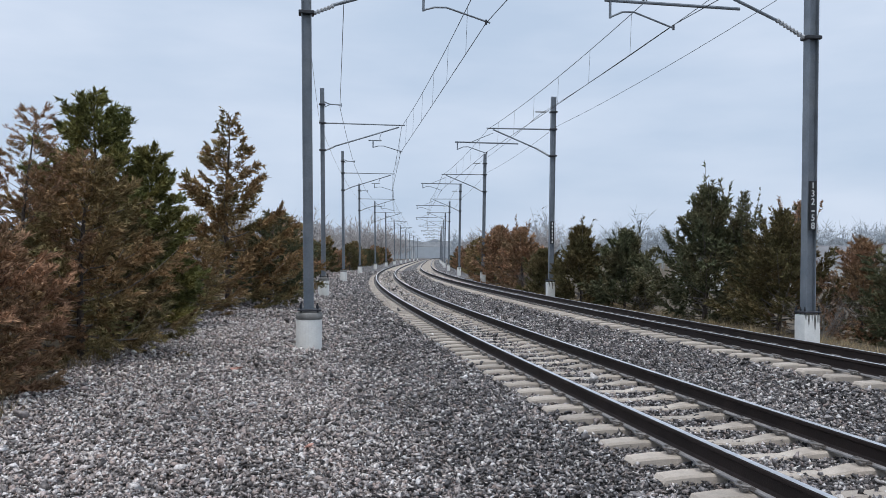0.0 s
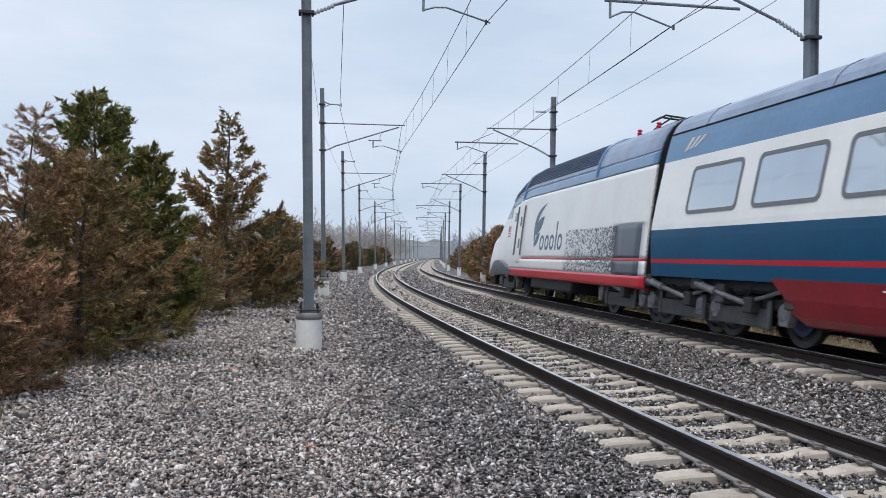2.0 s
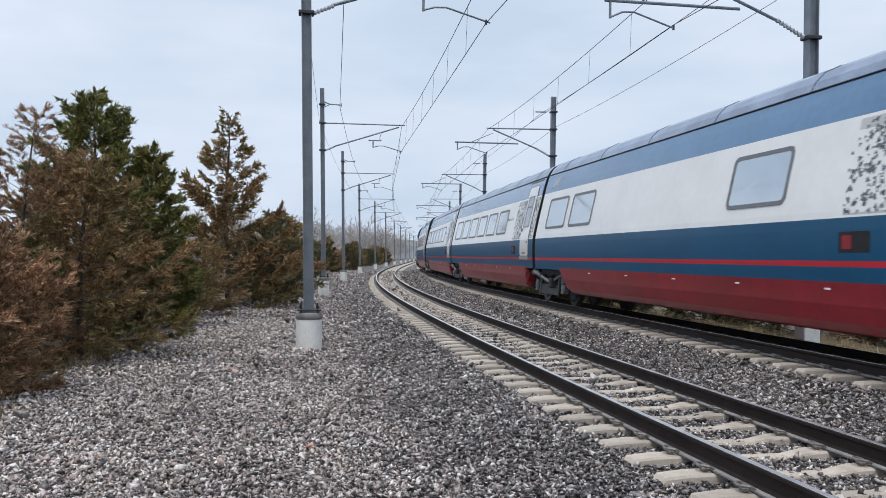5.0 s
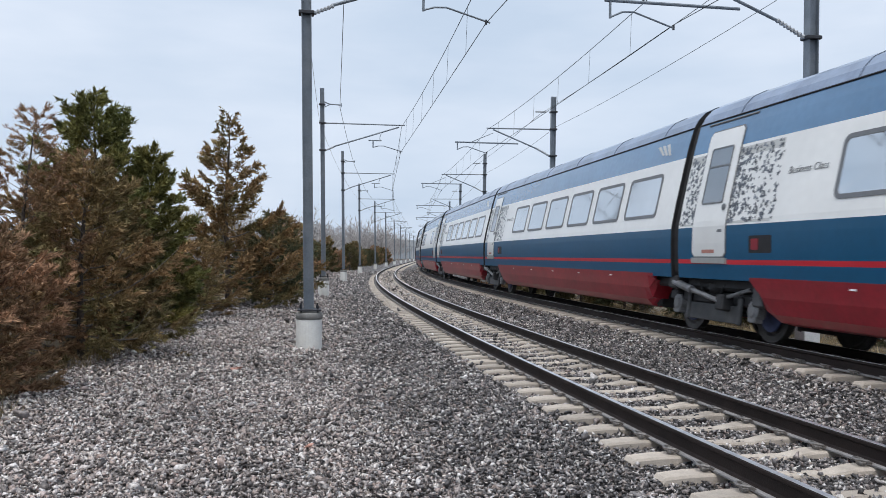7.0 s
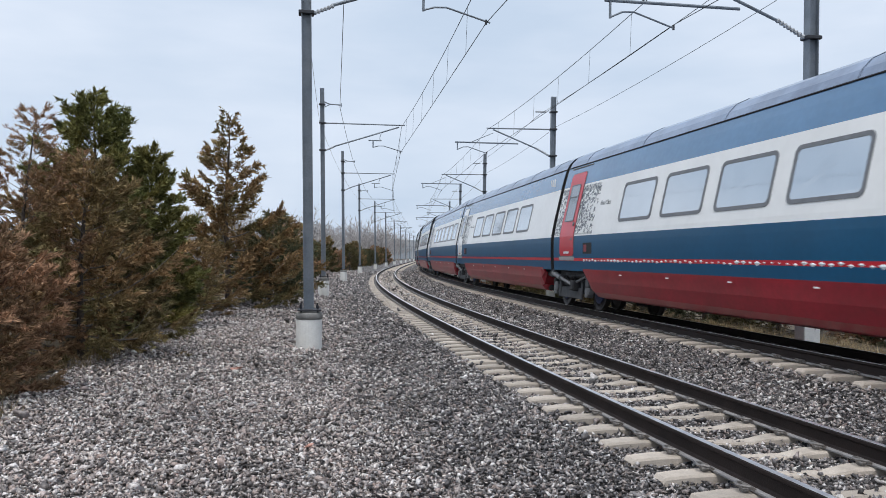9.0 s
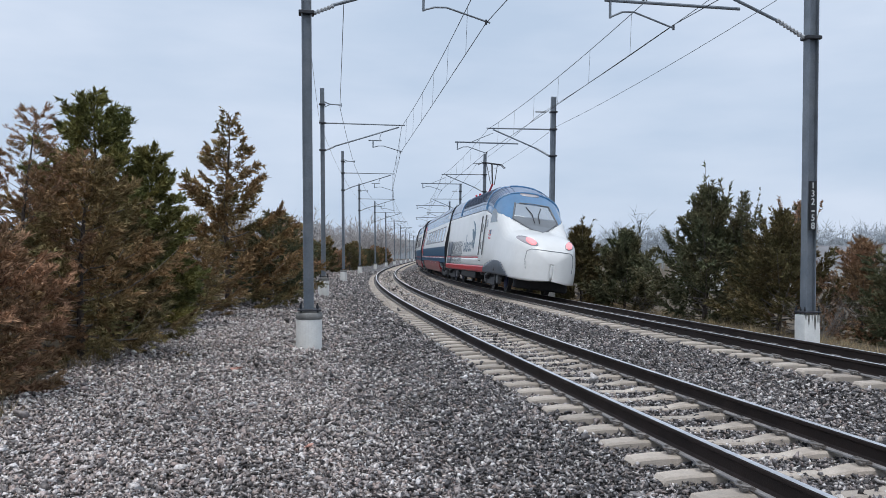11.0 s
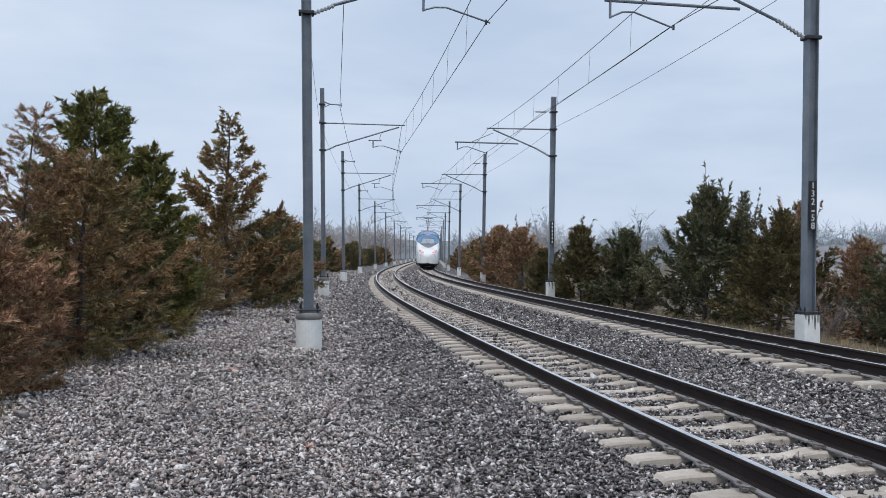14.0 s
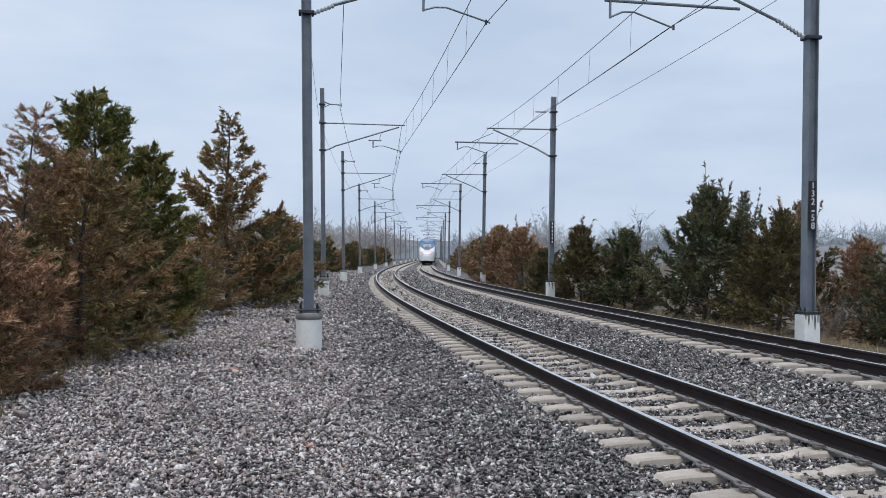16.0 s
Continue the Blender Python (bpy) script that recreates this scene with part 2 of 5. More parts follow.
M_LOGO = mat("blue_grey_emblem_paint", (0.035, 0.105, 0.18), 0.35, vary=0.05)
M_LAMPGLASS = mat("clear_lamp_glass", (0.55, 0.50, 0.50), 0.1, 0.3, vary=0.05)


def lamp_mat(name, color, strength):
    m = bpy.data.materials.new(name)
    m.use_nodes = True
    b = m.node_tree.nodes["Principled BSDF"]
    b.inputs["Base Color"].default_value = (*color, 1)
    b.inputs["Emission Color"].default_value = (*color, 1)
    b.inputs["Emission Strength"].default_value = strength
    return m


M_TAIL = lamp_mat("lit_red_tail_lamp", (1.0, 0.22, 0.24), 1.3)


# ---- mesh tools ----
class Shape:
    """Collects vertices and faces of one mesh."""
    def __init__(self):
        self.v, self.f = [], []

    def add(self, verts, faces):
        k = len(self.v)
        self.v.extend([tuple(a) for a in verts])
        self.f.extend([tuple(i + k for i in f) for f in faces])
        return self

    def box(self, x0, x1, y0, y1, z0, z1, bev=0.0):
        if bev <= 0:
            v = [(x, y, z) for z in (z0, z1) for x, y in ((x0, y0), (x1, y0), (x1, y1), (x0, y1))]
            return self.add(v, [(3, 2, 1, 0), (4, 5, 6, 7), (0, 1, 5, 4), (1, 2, 6, 5), (2, 3, 7, 6), (3, 0, 4, 7)])
        lay = []
        for z, i in ((z0, bev), (z0 + bev, 0), (z1 - bev, 0), (z1, bev)):
            a, b, c, d = x0 + i, x1 - i, y0 + i, y1 - i
            lay.append([(a + bev, c, z), (b - bev, c, z), (b, c + bev, z), (b, d - bev, z), (b - bev, d, z), (a + bev, d, z), (a, d - bev, z), (a, c + bev, z)])
        return self.rings(lay)

    def rings(self, lay, cap=True, closed=True):
        k, n = len(self.v), len(lay[0])
        for r in lay:
            self.v.extend([tuple(a) for a in r])
        m = n if closed else n - 1
        for i in range(len(lay) - 1):
            for j in range(m):
                a, b = k + i * n + j, k + i * n + (j + 1) % n
                self.f.append((a, b, b + n, a + n))
        if cap and closed:
            self.f.append(tuple(k + j for j in reversed(range(n))))
            self.f.append(tuple(k + (len(lay) - 1) * n + j for j in range(n)))
        return self

    def tube(self, pts, radii, n=8, cap=True):
        pts = [Vector(p) for p in pts]
        if not isinstance(radii, (list, tuple)):
            radii = [radii] * len(pts)
        lay, side = [], None
        for i, p in enumerate(pts):
            d = (pts[min(i + 1, len(pts) - 1)] - pts[max(i - 1, 0)]).normalized()
            if side is None:
                side = d.cross(Vector((0, 0, 1)) if abs(d.z) < 0.9 else Vector((1, 0, 0))).normalized()
            side = (side - d * side.dot(d)).normalized()
            up = d.cross(side)
            lay.append([p + (side * math.cos(a) + up * math.sin(a)) * radii[i] for a in [2 * math.pi * j / n for j in range(n)]])
        return self.rings(lay, cap)

    def lathe(self, axis_pts, n=16):
        """(radius, height) rings about the local z axis."""
        return self.rings([[(r * math.cos(2 * math.pi * j / n), r * math.sin(2 * math.pi * j / n), z) for j in range(n)] for r, z in axis_pts])

    def moved(self, m):
        self.v = [tuple(m @ Vector(a)) for a in self.v]
        return self

    def mesh(self, name, material, smooth=False):
        me = bpy.data.meshes.new(name)
        me.from_pydata(self.v, [], self.f)
        me.materials.append(material)
        if smooth:
            me.polygons.foreach_set("use_smooth", [True] * len(me.polygons))
        me.update()
        return me


def part(name, shape, material, parent=None, label="", smooth=False, m=None):
    """One mesh object under a thing or a part."""
    me = shape.mesh(name, material, smooth) if isinstance(shape, Shape) else shape
    ob = new(name, me)
    ob.parent = parent
    if m is not None:
        ob.matrix_basis = m
    return tagged(ob, label)


def thing(name, m, label, category, group="", kind=""):
    ob = new(name)
    ob.empty_display_size = 0.3
    ob.matrix_basis = m
    return tagged(ob, label, category, group, kind)


def np_mesh(name, verts, faces, material, smooth=False):
    """A mesh from arrays; all faces have the same number of corners."""
    me = bpy.data.meshes.new(name)
    nv, (nf, k) = len(verts), faces.shape
    me.vertices.add(nv); me.vertices.foreach_set("co", verts.astype(np.float32).ravel())
    me.loops.add(nf * k); me.loops.foreach_set("vertex_index", faces.astype(np.int32).ravel())
    me.polygons.add(nf)
    me.polygons.foreach_set("loop_start", np.arange(0, nf * k, k, dtype=np.int32))
    me.polygons.foreach_set("loop_total", np.full(nf, k, dtype=np.int32))
    if smooth:
        me.polygons.foreach_set("use_smooth", np.ones(nf, dtype=bool))
    me.materials.append(material)
    me.update(calc_edges=True)
    return me


# ---- line of the railway: arc length s along the nearer track, o metres to its right ----
BEND_S = [0, 15, 30, 50, 80, 120, 180, 300, 600]
BEND_K = [0.003007, 0.001548, 0.002207, 0.001895, 0.001048, 0.00027, -2.9e-05, 0.000174, 0.000181]
LINE_S = np.arange(-260.0, 640.0, 0.25)
_k = np.interp(LINE_S, BEND_S, BEND_K)
_i0 = int(np.argmin(abs(LINE_S)))
LINE_T = np.cumsum(_k * 0.25); LINE_T += -0.19106 - LINE_T[_i0]
LINE_X = np.cumsum(np.sin(LINE_T) * 0.25); LINE_X += 3.1322 - LINE_X[_i0]
LINE_Y = np.cumsum(np.cos(LINE_T) * 0.25); LINE_Y += 7.0241 - LINE_Y[_i0]
FAR_OFF, FAR_RISE = 4.246, 0.145


def spot(s, o=0.0, z=0.0):
    x, y, t = (np.interp(s, LINE_S, a) for a in (LINE_X, LINE_Y, LINE_T))
    return np.stack([x + np.cos(t) * o, y - np.sin(t) * o, z + 0 * x], -1)


def heading(s):
    return float(np.interp(s, LINE_S, LINE_T))


def near_cant(s):
    return float(np.interp(s, [60, 120], [0.0095, 0.0]))


def far_cant(s):
    return float(np.interp(s, [50, 115], [0.0667, 0.01]))


def track_pose(s, o, z, cant):
    """x across the track to the right, y along it, z up, leaning by the cant."""
    p = spot(s, o, z)
    return Matrix.Translation(p) @ Matrix.Rotation(-heading(s), 4, "Z") @ Matrix.Rotation(cant, 4, "Y")


def bed_height(o, s):
    """Height of the crushed stone across the formation."""
    os_ = [-9.0, -7.6, -5.5, -4.0, -2.9, -1.75, -1.25, -0.9, 0.9, 1.25, 1.7, 2.15, 2.7, 3.0, 3.4, 5.1, 5.55, 6.0, 7.0, 8.6, 10.5]
    zs = [-0.25, 0.0, -0.03, -0.05, -0.20, -0.045, -0.07, -0.08, -0.08, -0.07, -0.05, -0.02, 0.13, 0.13, 0.06, -0.03, -0.03, -0.02, -0.28, -0.42, -0.7]
    return np.interp(o, os_, zs)


# ---- ground ----
def build_ground():
    xs = np.concatenate([[-3000, -1200, -500, -220, -120], np.arange(-80, 81, 2.0), [120, 220, 500, 1200, 3000]])
    ys = np.concatenate([[-1500, -600, -300], np.arange(-240, 160, 2.5), np.arange(160, 640, 10.0), [800, 1200, 2000, 4000]])
    gx, gy = np.meshgrid(xs, ys)
    idx = np.interp(gy, LINE_Y, np.arange(len(LINE_Y)))
    cx = np.interp(idx, np.arange(len(LINE_X)), LINE_X)
    o = gx - cx
    z = np.interp(o, [-200, -40, -14, -9.5, -8, -7, 8.0, 9.2, 11, 16, 40, 200], [-1.5, -0.8, -0.25, -0.05, -0.02, -0.6, -0.9, -0.48, -0.6, -1.1, -1.8, -2.2])
    wob = np.array([[noise.noise(Vector((a * 0.35, b * 0.35, 0))) for a in xs] for b in ys]) * 0.10
    v = np.stack([gx, gy, z + wob * (abs(o) > 7.5)], -1).reshape(-1, 3)
    ny, nx = gx.shape
    i = np.arange(nx - 1)[None, :] + nx * np.arange(ny - 1)[:, None]
    f = np.stack([i, i + 1, i + nx + 1, i + nx], -1).reshape(-1, 4)
    ob = new("ground", np_mesh("ground", v, f, M_SOIL, True))
    tagged(ob, "brown winter grass and bare soil beside the railway", "ground", kind="structure")


def build_bed():
    ss = np.concatenate([np.arange(-240, -12, 4.0), np.arange(-12, 60, 0.25), np.arange(60, 160, 1.0), np.arange(160, 620, 5.0)])
    oo = np.concatenate([np.arange(-9, -1.2, 0.2), np.arange(-1.2, 6.2, 0.15), np.arange(6.2, 10.6, 0.25)])
    gs, go = np.meshgrid(ss, oo, indexing="ij")
    z = bed_height(go, gs)
    rough = np.array([[noise.noise(Vector((a * 1.3, b * 1.6, 3))) for b in oo] for a in ss])
    z = z - 0.022 + rough * 0.02 * (abs(go) < 8.5)
    v = spot(gs.ravel(), go.ravel(), z.ravel())
    n0, n1 = gs.shape
    i = np.arange(n1 - 1)[None, :] + n1 * np.arange(n0 - 1)[:, None]
    f = np.stack([i, i + n1, i + n1 + 1, i + 1], -1).reshape(-1, 4)[:, ::-1]
    ob = new("ballast_bed", np_mesh("ballast_bed", v, f, M_BALLAST, True))
    tagged(ob, "grey crushed stone ballast bed under both tracks", "ballast", kind="structure")


CUBE = np.array([[x, y, z] for z in (-1, 1) for x, y in ((-1, -1), (1, -1), (1, 1), (-1, 1))], float)
CUBE_F = np.array([(3, 2, 1, 0), (4, 5, 6, 7), (0, 1, 5, 4), (1, 2, 6, 5), (2, 3, 7, 6), (3, 0, 4, 7)])


SHARD_F = np.array([(2, 1, 0), (3, 4, 5), (0, 1, 4), (0, 4, 3), (1, 2, 5), (1, 5, 4), (2, 0, 3), (2, 3, 5)])


def stones(name, s0, s1, o0, o1, per_m2, size, rng, label, material, below=99.0, above=-99.0):
    """Flat broken stones lying every way on the bed."""
    n = int((s1 - s0) * (o1 - o0) * per_m2)
    s, o = rng.uniform(s0, s1, n), rng.uniform(o0, o1, n)
    ragged = o + rng.normal(0, 0.55, n)
    keep = (ragged < below) & (ragged > above)
    s, o = s[keep], o[keep]
    n = len(s)
    r = size * rng.lognormal(0, 0.30, n)
    p = spot(s, o, bed_height(o, s) + r * rng.uniform(-0.35, 0.95, n))
    ang = rng.uniform(0, 6.283, (n, 1)) + np.array([0, 2.1, 4.2]) + rng.uniform(-0.6, 0.6, (n, 3))
    rad = rng.uniform(0.75, 1.15, (n, 3))
    low = np.stack([np.cos(ang) * rad, np.sin(ang) * rad, rng.uniform(-0.55, -0.2, (n, 3))], -1)
    shrink = rng.uniform(0.5, 1.0, (n, 3))
    high = np.stack([np.cos(ang + 0.5) * rad * shrink, np.sin(ang + 0.5) * rad * shrink, rng.uniform(0.2, 0.55, (n, 3))], -1)
    base = np.concatenate([low, high], 1) * np.stack([rng.uniform(1.0, 1.4, n), rng.uniform(0.65, 0.95, n), rng.uniform(0.5, 0.85, n)], -1)[:, None] * r[:, None, None]
    q = rng.normal(size=(n, 4)) * np.array([1.0, 0.42, 0.42, 1.6]); q /= np.linalg.norm(q, axis=1)[:, None]
    w, x, y, z = q.T
    R = np.stack([1 - 2 * (y * y + z * z), 2 * (x * y - z * w), 2 * (x * z + y * w), 2 * (x * y + z * w), 1 - 2 * (x * x + z * z), 2 * (y * z - x * w),
                  2 * (x * z - y * w), 2 * (y * z + x * w), 1 - 2 * (x * x + y * y)], -1).reshape(n, 3, 3)
    v = np.einsum("nij,nkj->nki", R, base) + p[:, None]
    f = (SHARD_F[None] + 6 * np.arange(n)[:, None, None]).reshape(-1, 3)
    ob = new(name, np_mesh(name, v.reshape(-1, 3), f, material))
    tagged(ob, label, "ballast", kind="stuff")


def build_stones():
    rng = np.random.default_rng(5)
    pale = "loose flat grey-pink crushed stones of the trackside path"
    dark = "loose angular dark grey crushed stones of the track ballast"
    edge = -3.1
    for s0, s1, per, size in ((-5.5, -1.5, 160, 0.032), (-1.5, 6.0, 1000, 0.0255), (6.0, 16.0, 440, 0.0295), (16.0, 32.0, 150, 0.037), (32.0, 52.0, 42, 0.048), (52.0, 92.0, 14, 0.066)):
        stones("path_stones", s0, s1, -7.9, edge + 1.6, per, size, rng, pale, M_STONE, below=edge)
        stones("ballast_stones", s0, s1, edge - 1.6, 2.6 if s0 < 0 else 6.3, per, size, rng, dark, M_STONEDARK, above=edge)
    stones("ballast_stones", 0.0, 6.0, 2.6, 6.3, 460, 0.0295, rng, dark, M_STONEDARK)


# ---- tracks ----
RAIL_PROFILE = [(-0.076, 0.0), (0.076, 0.0), (0.076, 0.012), (0.022, 0.028), (0.009, 0.045), (0.009, 0.135), (0.034, 0.150), (0.038, 0.155), (0.038, 0.180),
                (0.031, 0.188), (-0.031, 0.188), (-0.038, 0.180), (-0.038, 0.155), (-0.034, 0.150), (-0.009, 0.135), (-0.009, 0.045), (-0.022, 0.028), (-0.076, 0.012)]


def tie_shape():
    """Concrete sleeper: high at the rail seats, dipped in the middle, sloping ends."""
    sh = Shape()
    xs = [-1.30, -1.27, -1.02, -0.55, -0.28, 0.28, 0.55, 1.02, 1.27, 1.30]
    zt = [-0.055, -0.02, 0.0, 0.0, -0.045, -0.045, 0.0, 0.0, -0.02, -0.055]
    wt = [0.085, 0.095, 0.105, 0.105, 0.085, 0.085, 0.105, 0.105, 0.095, 0.085]
    lay = [[(x, -w - 0.02, z - 0.20), (x, w + 0.02, z - 0.20), (x, w + 0.008, z - 0.02), (x, w - 0.008, z), (x, -w + 0.008, z), (x, -w - 0.008, z - 0.02)] for x, z, w in zip(xs, zt, wt)]
    return sh.rings(lay)


def clip_shape():
    """Spring clip on its shoulder block, beside the rail foot."""
    sh = Shape().box(-0.04, 0.02, -0.035, 0.035, 0.0, 0.035, 0.008)
    sh.tube([(0.05, -0.055, 0.022), (0.0, -0.07, 0.05), (-0.055, -0.05, 0.058), (-0.07, 0.0, 0.052), (-0.055, 0.05, 0.058), (0.0, 0.07, 0.05), (0.05, 0.05, 0.03)], 0.0145, 6)
    return sh


def build_track(name, off, rise, cant_of, label, s_from, s_to):
    tr = thing(name, Matrix.Identity(4), label, "railway track", kind="structure")
    ss = np.concatenate([np.arange(-240, -12, 4.0), np.arange(-12, 160, 0.6), np.arange(160, 615, 4.0)])
    for side in (-0.7525, 0.7525):
        sh, top = Shape(), Shape()
        lay, lay2 = [], []
        for s in ss:
            m = track_pose(s, off, rise, cant_of(s))
            lay.append([m @ Vector((side + x, 0, z + 0.012)) for x, z in RAIL_PROFILE])
            lay2.append([m @ Vector((side + x, 0, z + 0.012)) for x, z in ((-0.031, 0.1865), (0.031, 0.1865), (0.0295, 0.1905), (-0.0295, 0.1905))])
        rail = part("rail", sh.rings(lay), M_RAIL, tr, "rust-brown steel rail")
        part("running_surface", top.rings(lay2), M_RAILTOP, rail, "polished bright rail head")
        for e in (-1, 1):
            lay3 = []
            for s in ss:
                m = track_pose(s, off, rise, cant_of(s))
                lay3.append([m @ Vector((side + e * x, 0, z + 0.012)) for x, z in ((0.045, 0.0245), (0.0785, 0.0145), (0.0785, 0.0), (0.074, 0.0))][::e])
            part("rail_foot", Shape().rings(lay3), M_PAD, rail, "dusty grey rail foot")
    tie = tie_shape().mesh("tie", M_TIE)
    clip = clip_shape().mesh("rail_clip", M_CLIP)
    tv, tf = np.array([v[:] for v in tie.vertices and [q.co for q in tie.vertices]]), [tuple(p.vertices) for p in tie.polygons]
    rest, restclips = Shape(), Shape()
    for s in np.arange(-240 - 0.384, 560, 0.633):
        s = -0.384 + 0.633 * round((s + 0.384) / 0.633)
        m = track_pose(s, off, rise, cant_of(s)) @ pose(0, 0, 0, 0, 0, 0.5 * math.sin(s * 37.0))
        if s_from <= s < s_to:
            t = new("tie", tie); t.parent = tr; t.matrix_basis = m
        elif -60 < s < 420:
            rest.add([m @ Vector(a) for a in tv], tf)
        if s_from <= s < s_from + 34:
            for side in (-0.7525, 0.7525):
                for inner in (-1, 1):
                    c = new("rail_clip", clip); c.parent = tr
                    c.matrix_basis = m @ pose(side + inner * 0.115, 0, 0.004, 0, 0, 0 if inner < 0 else 180)
        elif s_from <= s < s_to:
            for side in (-0.7525, 0.7525):
                for inner in (-1, 1):
                    restclips.add([m @ Vector((side + inner * 0.115 + x, y, z)) for z in (0, 0.058) for x, y in ((-0.06, -0.07), (0.06, -0.07), (0.06, 0.07), (-0.06, 0.07))], [tuple(q) for q in CUBE_F.tolist()])
    tagged(part("far_sleepers", rest, M_TIE, tr, "rows of concrete sleepers farther along the track"), kind="stuff")
    tagged(part("far_clips", restclips, M_CLIP, tr, "rows of dark rail clips"), kind="stuff")


# ---- catenary poles ----
def h_beam(height, d, w, t=0.018):
    sh = Shape()
    prof = [(-d, -w), (-d + t, -w), (-d + t, -t * 0.6), (d - t, -t * 0.6), (d - t, -w), (d, -w), (d, w), (d - t, w), (d - t, t * 0.6), (-d + t, t * 0.6), (-d + t, w), (-d, w)]
    return sh.rings([[(x, y, z) for x, y in prof] for z in (0.0, height)])


def pole_base(p, square, zg, pole_d, pole_w):
    """Pedestal in the ground, plate and anchor bolts; returns the height of the plate's top."""
    if square:
        top = 0.85
        part("pedestal", Shape().box(-0.195, 0.195, -0.195, 0.195, zg, top, 0.02), M_PEDESTAL, p, "white painted concrete pedestal with dark streaks")
        for k, (x, w, drop) in enumerate(((-0.16, 0.03, 0.12), (-0.09, 0.05, 0.26), (-0.01, 0.028, 0.17), (0.06, 0.06, 0.38), (0.13, 0.036, 0.22), (0.175, 0.02, 0.31))):
            part("rust_drip", Shape().rings([[(x - w / 2, y, top), (x + w / 2, y, top), (x + w * 0.35, y, top - drop * 0.6), (x, y, top - drop), (x - w * 0.4, y, top - drop * 0.5)] for y in (-0.194, -0.198)]), M_DRIP, p, "dark drip stain")
        part("base_plate", Shape().box(-0.205, 0.205, -0.205, 0.205, top + 0.035, top + 0.075, 0.008), M_DARKSTEEL, p, "dark steel base plate")
    else:
        top = 0.65
        part("pedestal", Shape().lathe([(0.255, zg), (0.258, 0.3), (0.255, top - 0.14)], 28), M_PEDESTAL, p, "round whitewashed concrete pedestal")
        part("pedestal_band", Shape().lathe([(0.262, top - 0.14), (0.266, top - 0.02), (0.25, top)], 28), M_BAND, p, "bare grey concrete rim", True)
        part("base_plate", Shape().box(-0.235, 0.235, -0.235, 0.235, top + 0.035, top + 0.065, 0.006), M_DARKSTEEL, p, "dark steel base plate")
    bolt = Shape().lathe([(0.016, top - 0.01), (0.016, top + 0.09), (0.03, top + 0.09), (0.03, top + 0.125), (0.014, top + 0.125), (0.014, top + 0.17)], 6).mesh("anchor_bolt", M_DARKSTEEL)
    for x in (-0.165, 0.165):
        for y in (-0.165, 0, 0.165):
            part("anchor_bolt", bolt, M_DARKSTEEL, p, m=pose(x, y, 0))
    return top + 0.065


def insulator(sh, a, b, r=0.055, n=6):
    a, b = Vector(a), Vector(b)
    pts, rad = [], []
    for i in range(n * 2 + 1):
        pts.append(a.lerp(b, i / (n * 2))); rad.append(r if i % 2 else r * 0.55)
    return sh.tube(pts, rad, 8)


def left_pole(m, lean, height):
    p = thing("catenary_pole", m, "blue-grey steel catenary pole on a round white pedestal", "catenary pole", "catenary poles along the nearer track")
    z0 = pole_base(p, False, -0.5, 0.13, 0.13)
    part("mast", h_beam(height - z0, 0.10, 0.105).moved(Matrix.Translation((0, 0, z0))), M_STEEL, p, "blue-grey galvanised H-section mast", m=pose(0, 0, 0, 0, lean, 0))
    dx = math.sin(radians(lean))
    part("top_tube", Shape().tube([(dx * 7.9 + 0.1, 0, 7.95), (3.78, 0, 7.93)], 0.03, 8), M_STEEL, p)
    part("strut", Shape().tube([(dx * 6.7 + 0.5, 0, 6.84), (3.5, 0, 7.84)], 0.034, 8), M_STEEL, p)
    part("strut_insulator", insulator(Shape(), (dx * 6.7 + 0.14, 0, 6.66), (dx * 6.7 + 0.55, 0, 6.84), 0.05), M_INSUL, p, "ribbed grey insulator")
    part("top_insulator", insulator(Shape(), (dx * 7.9 + 0.14, 0, 7.95), (0.6, 0, 7.95), 0.045), M_INSUL, p, "ribbed grey insulator")
    for z in (6.66, 7.95, 8.83):
        part("clamp", Shape().box(-0.155 + dx * z, 0.155 + dx * z, -0.125, 0.125, z - 0.035, z + 0.035, 0.01), M_DARKSTEEL, p, "dark bolted clamp")
    part("feeder_bracket", Shape().tube([(dx * 8.83 + 0.1, 0, 8.95), (0.2, 0, 8.85), (0.75, 0, 8.82)], 0.03, 8).tube([(0.75, 0, 8.72), (0.75, 0, 8.9)], 0.03, 6).tube([(dx * 8.83 + 0.1, 0, 8.7), (0.2, 0, 8.82)], 0.02, 6), M_STEEL, p)
    part("support_tube", Shape().tube([(2.05, 0, 7.18), (2.68, 0, 7.18)], 0.026, 8).tube([(2.62, 0, 7.18), (2.58, 0, 7.3), (2.66, 0, 7.52)], 0.016, 6), M_STEEL, p)
    part("registration_arm", Shape().tube([(2.27, 0, 7.18), (2.27, 0, 6.83)], 0.028, 8).tube([(2.27, 0, 6.85), (2.5, 0, 6.92), (2.75, 0, 6.93), (3.68, 0, 6.66)], 0.02, 8), M_STEEL, p, "bent tube that steadies the contact wire")
    part("wire_clamp", Shape().tube([(3.59, 0, 6.62), (3.59, 0, 6.72)], 0.025, 6), M_DARKSTEEL, p)
    return p


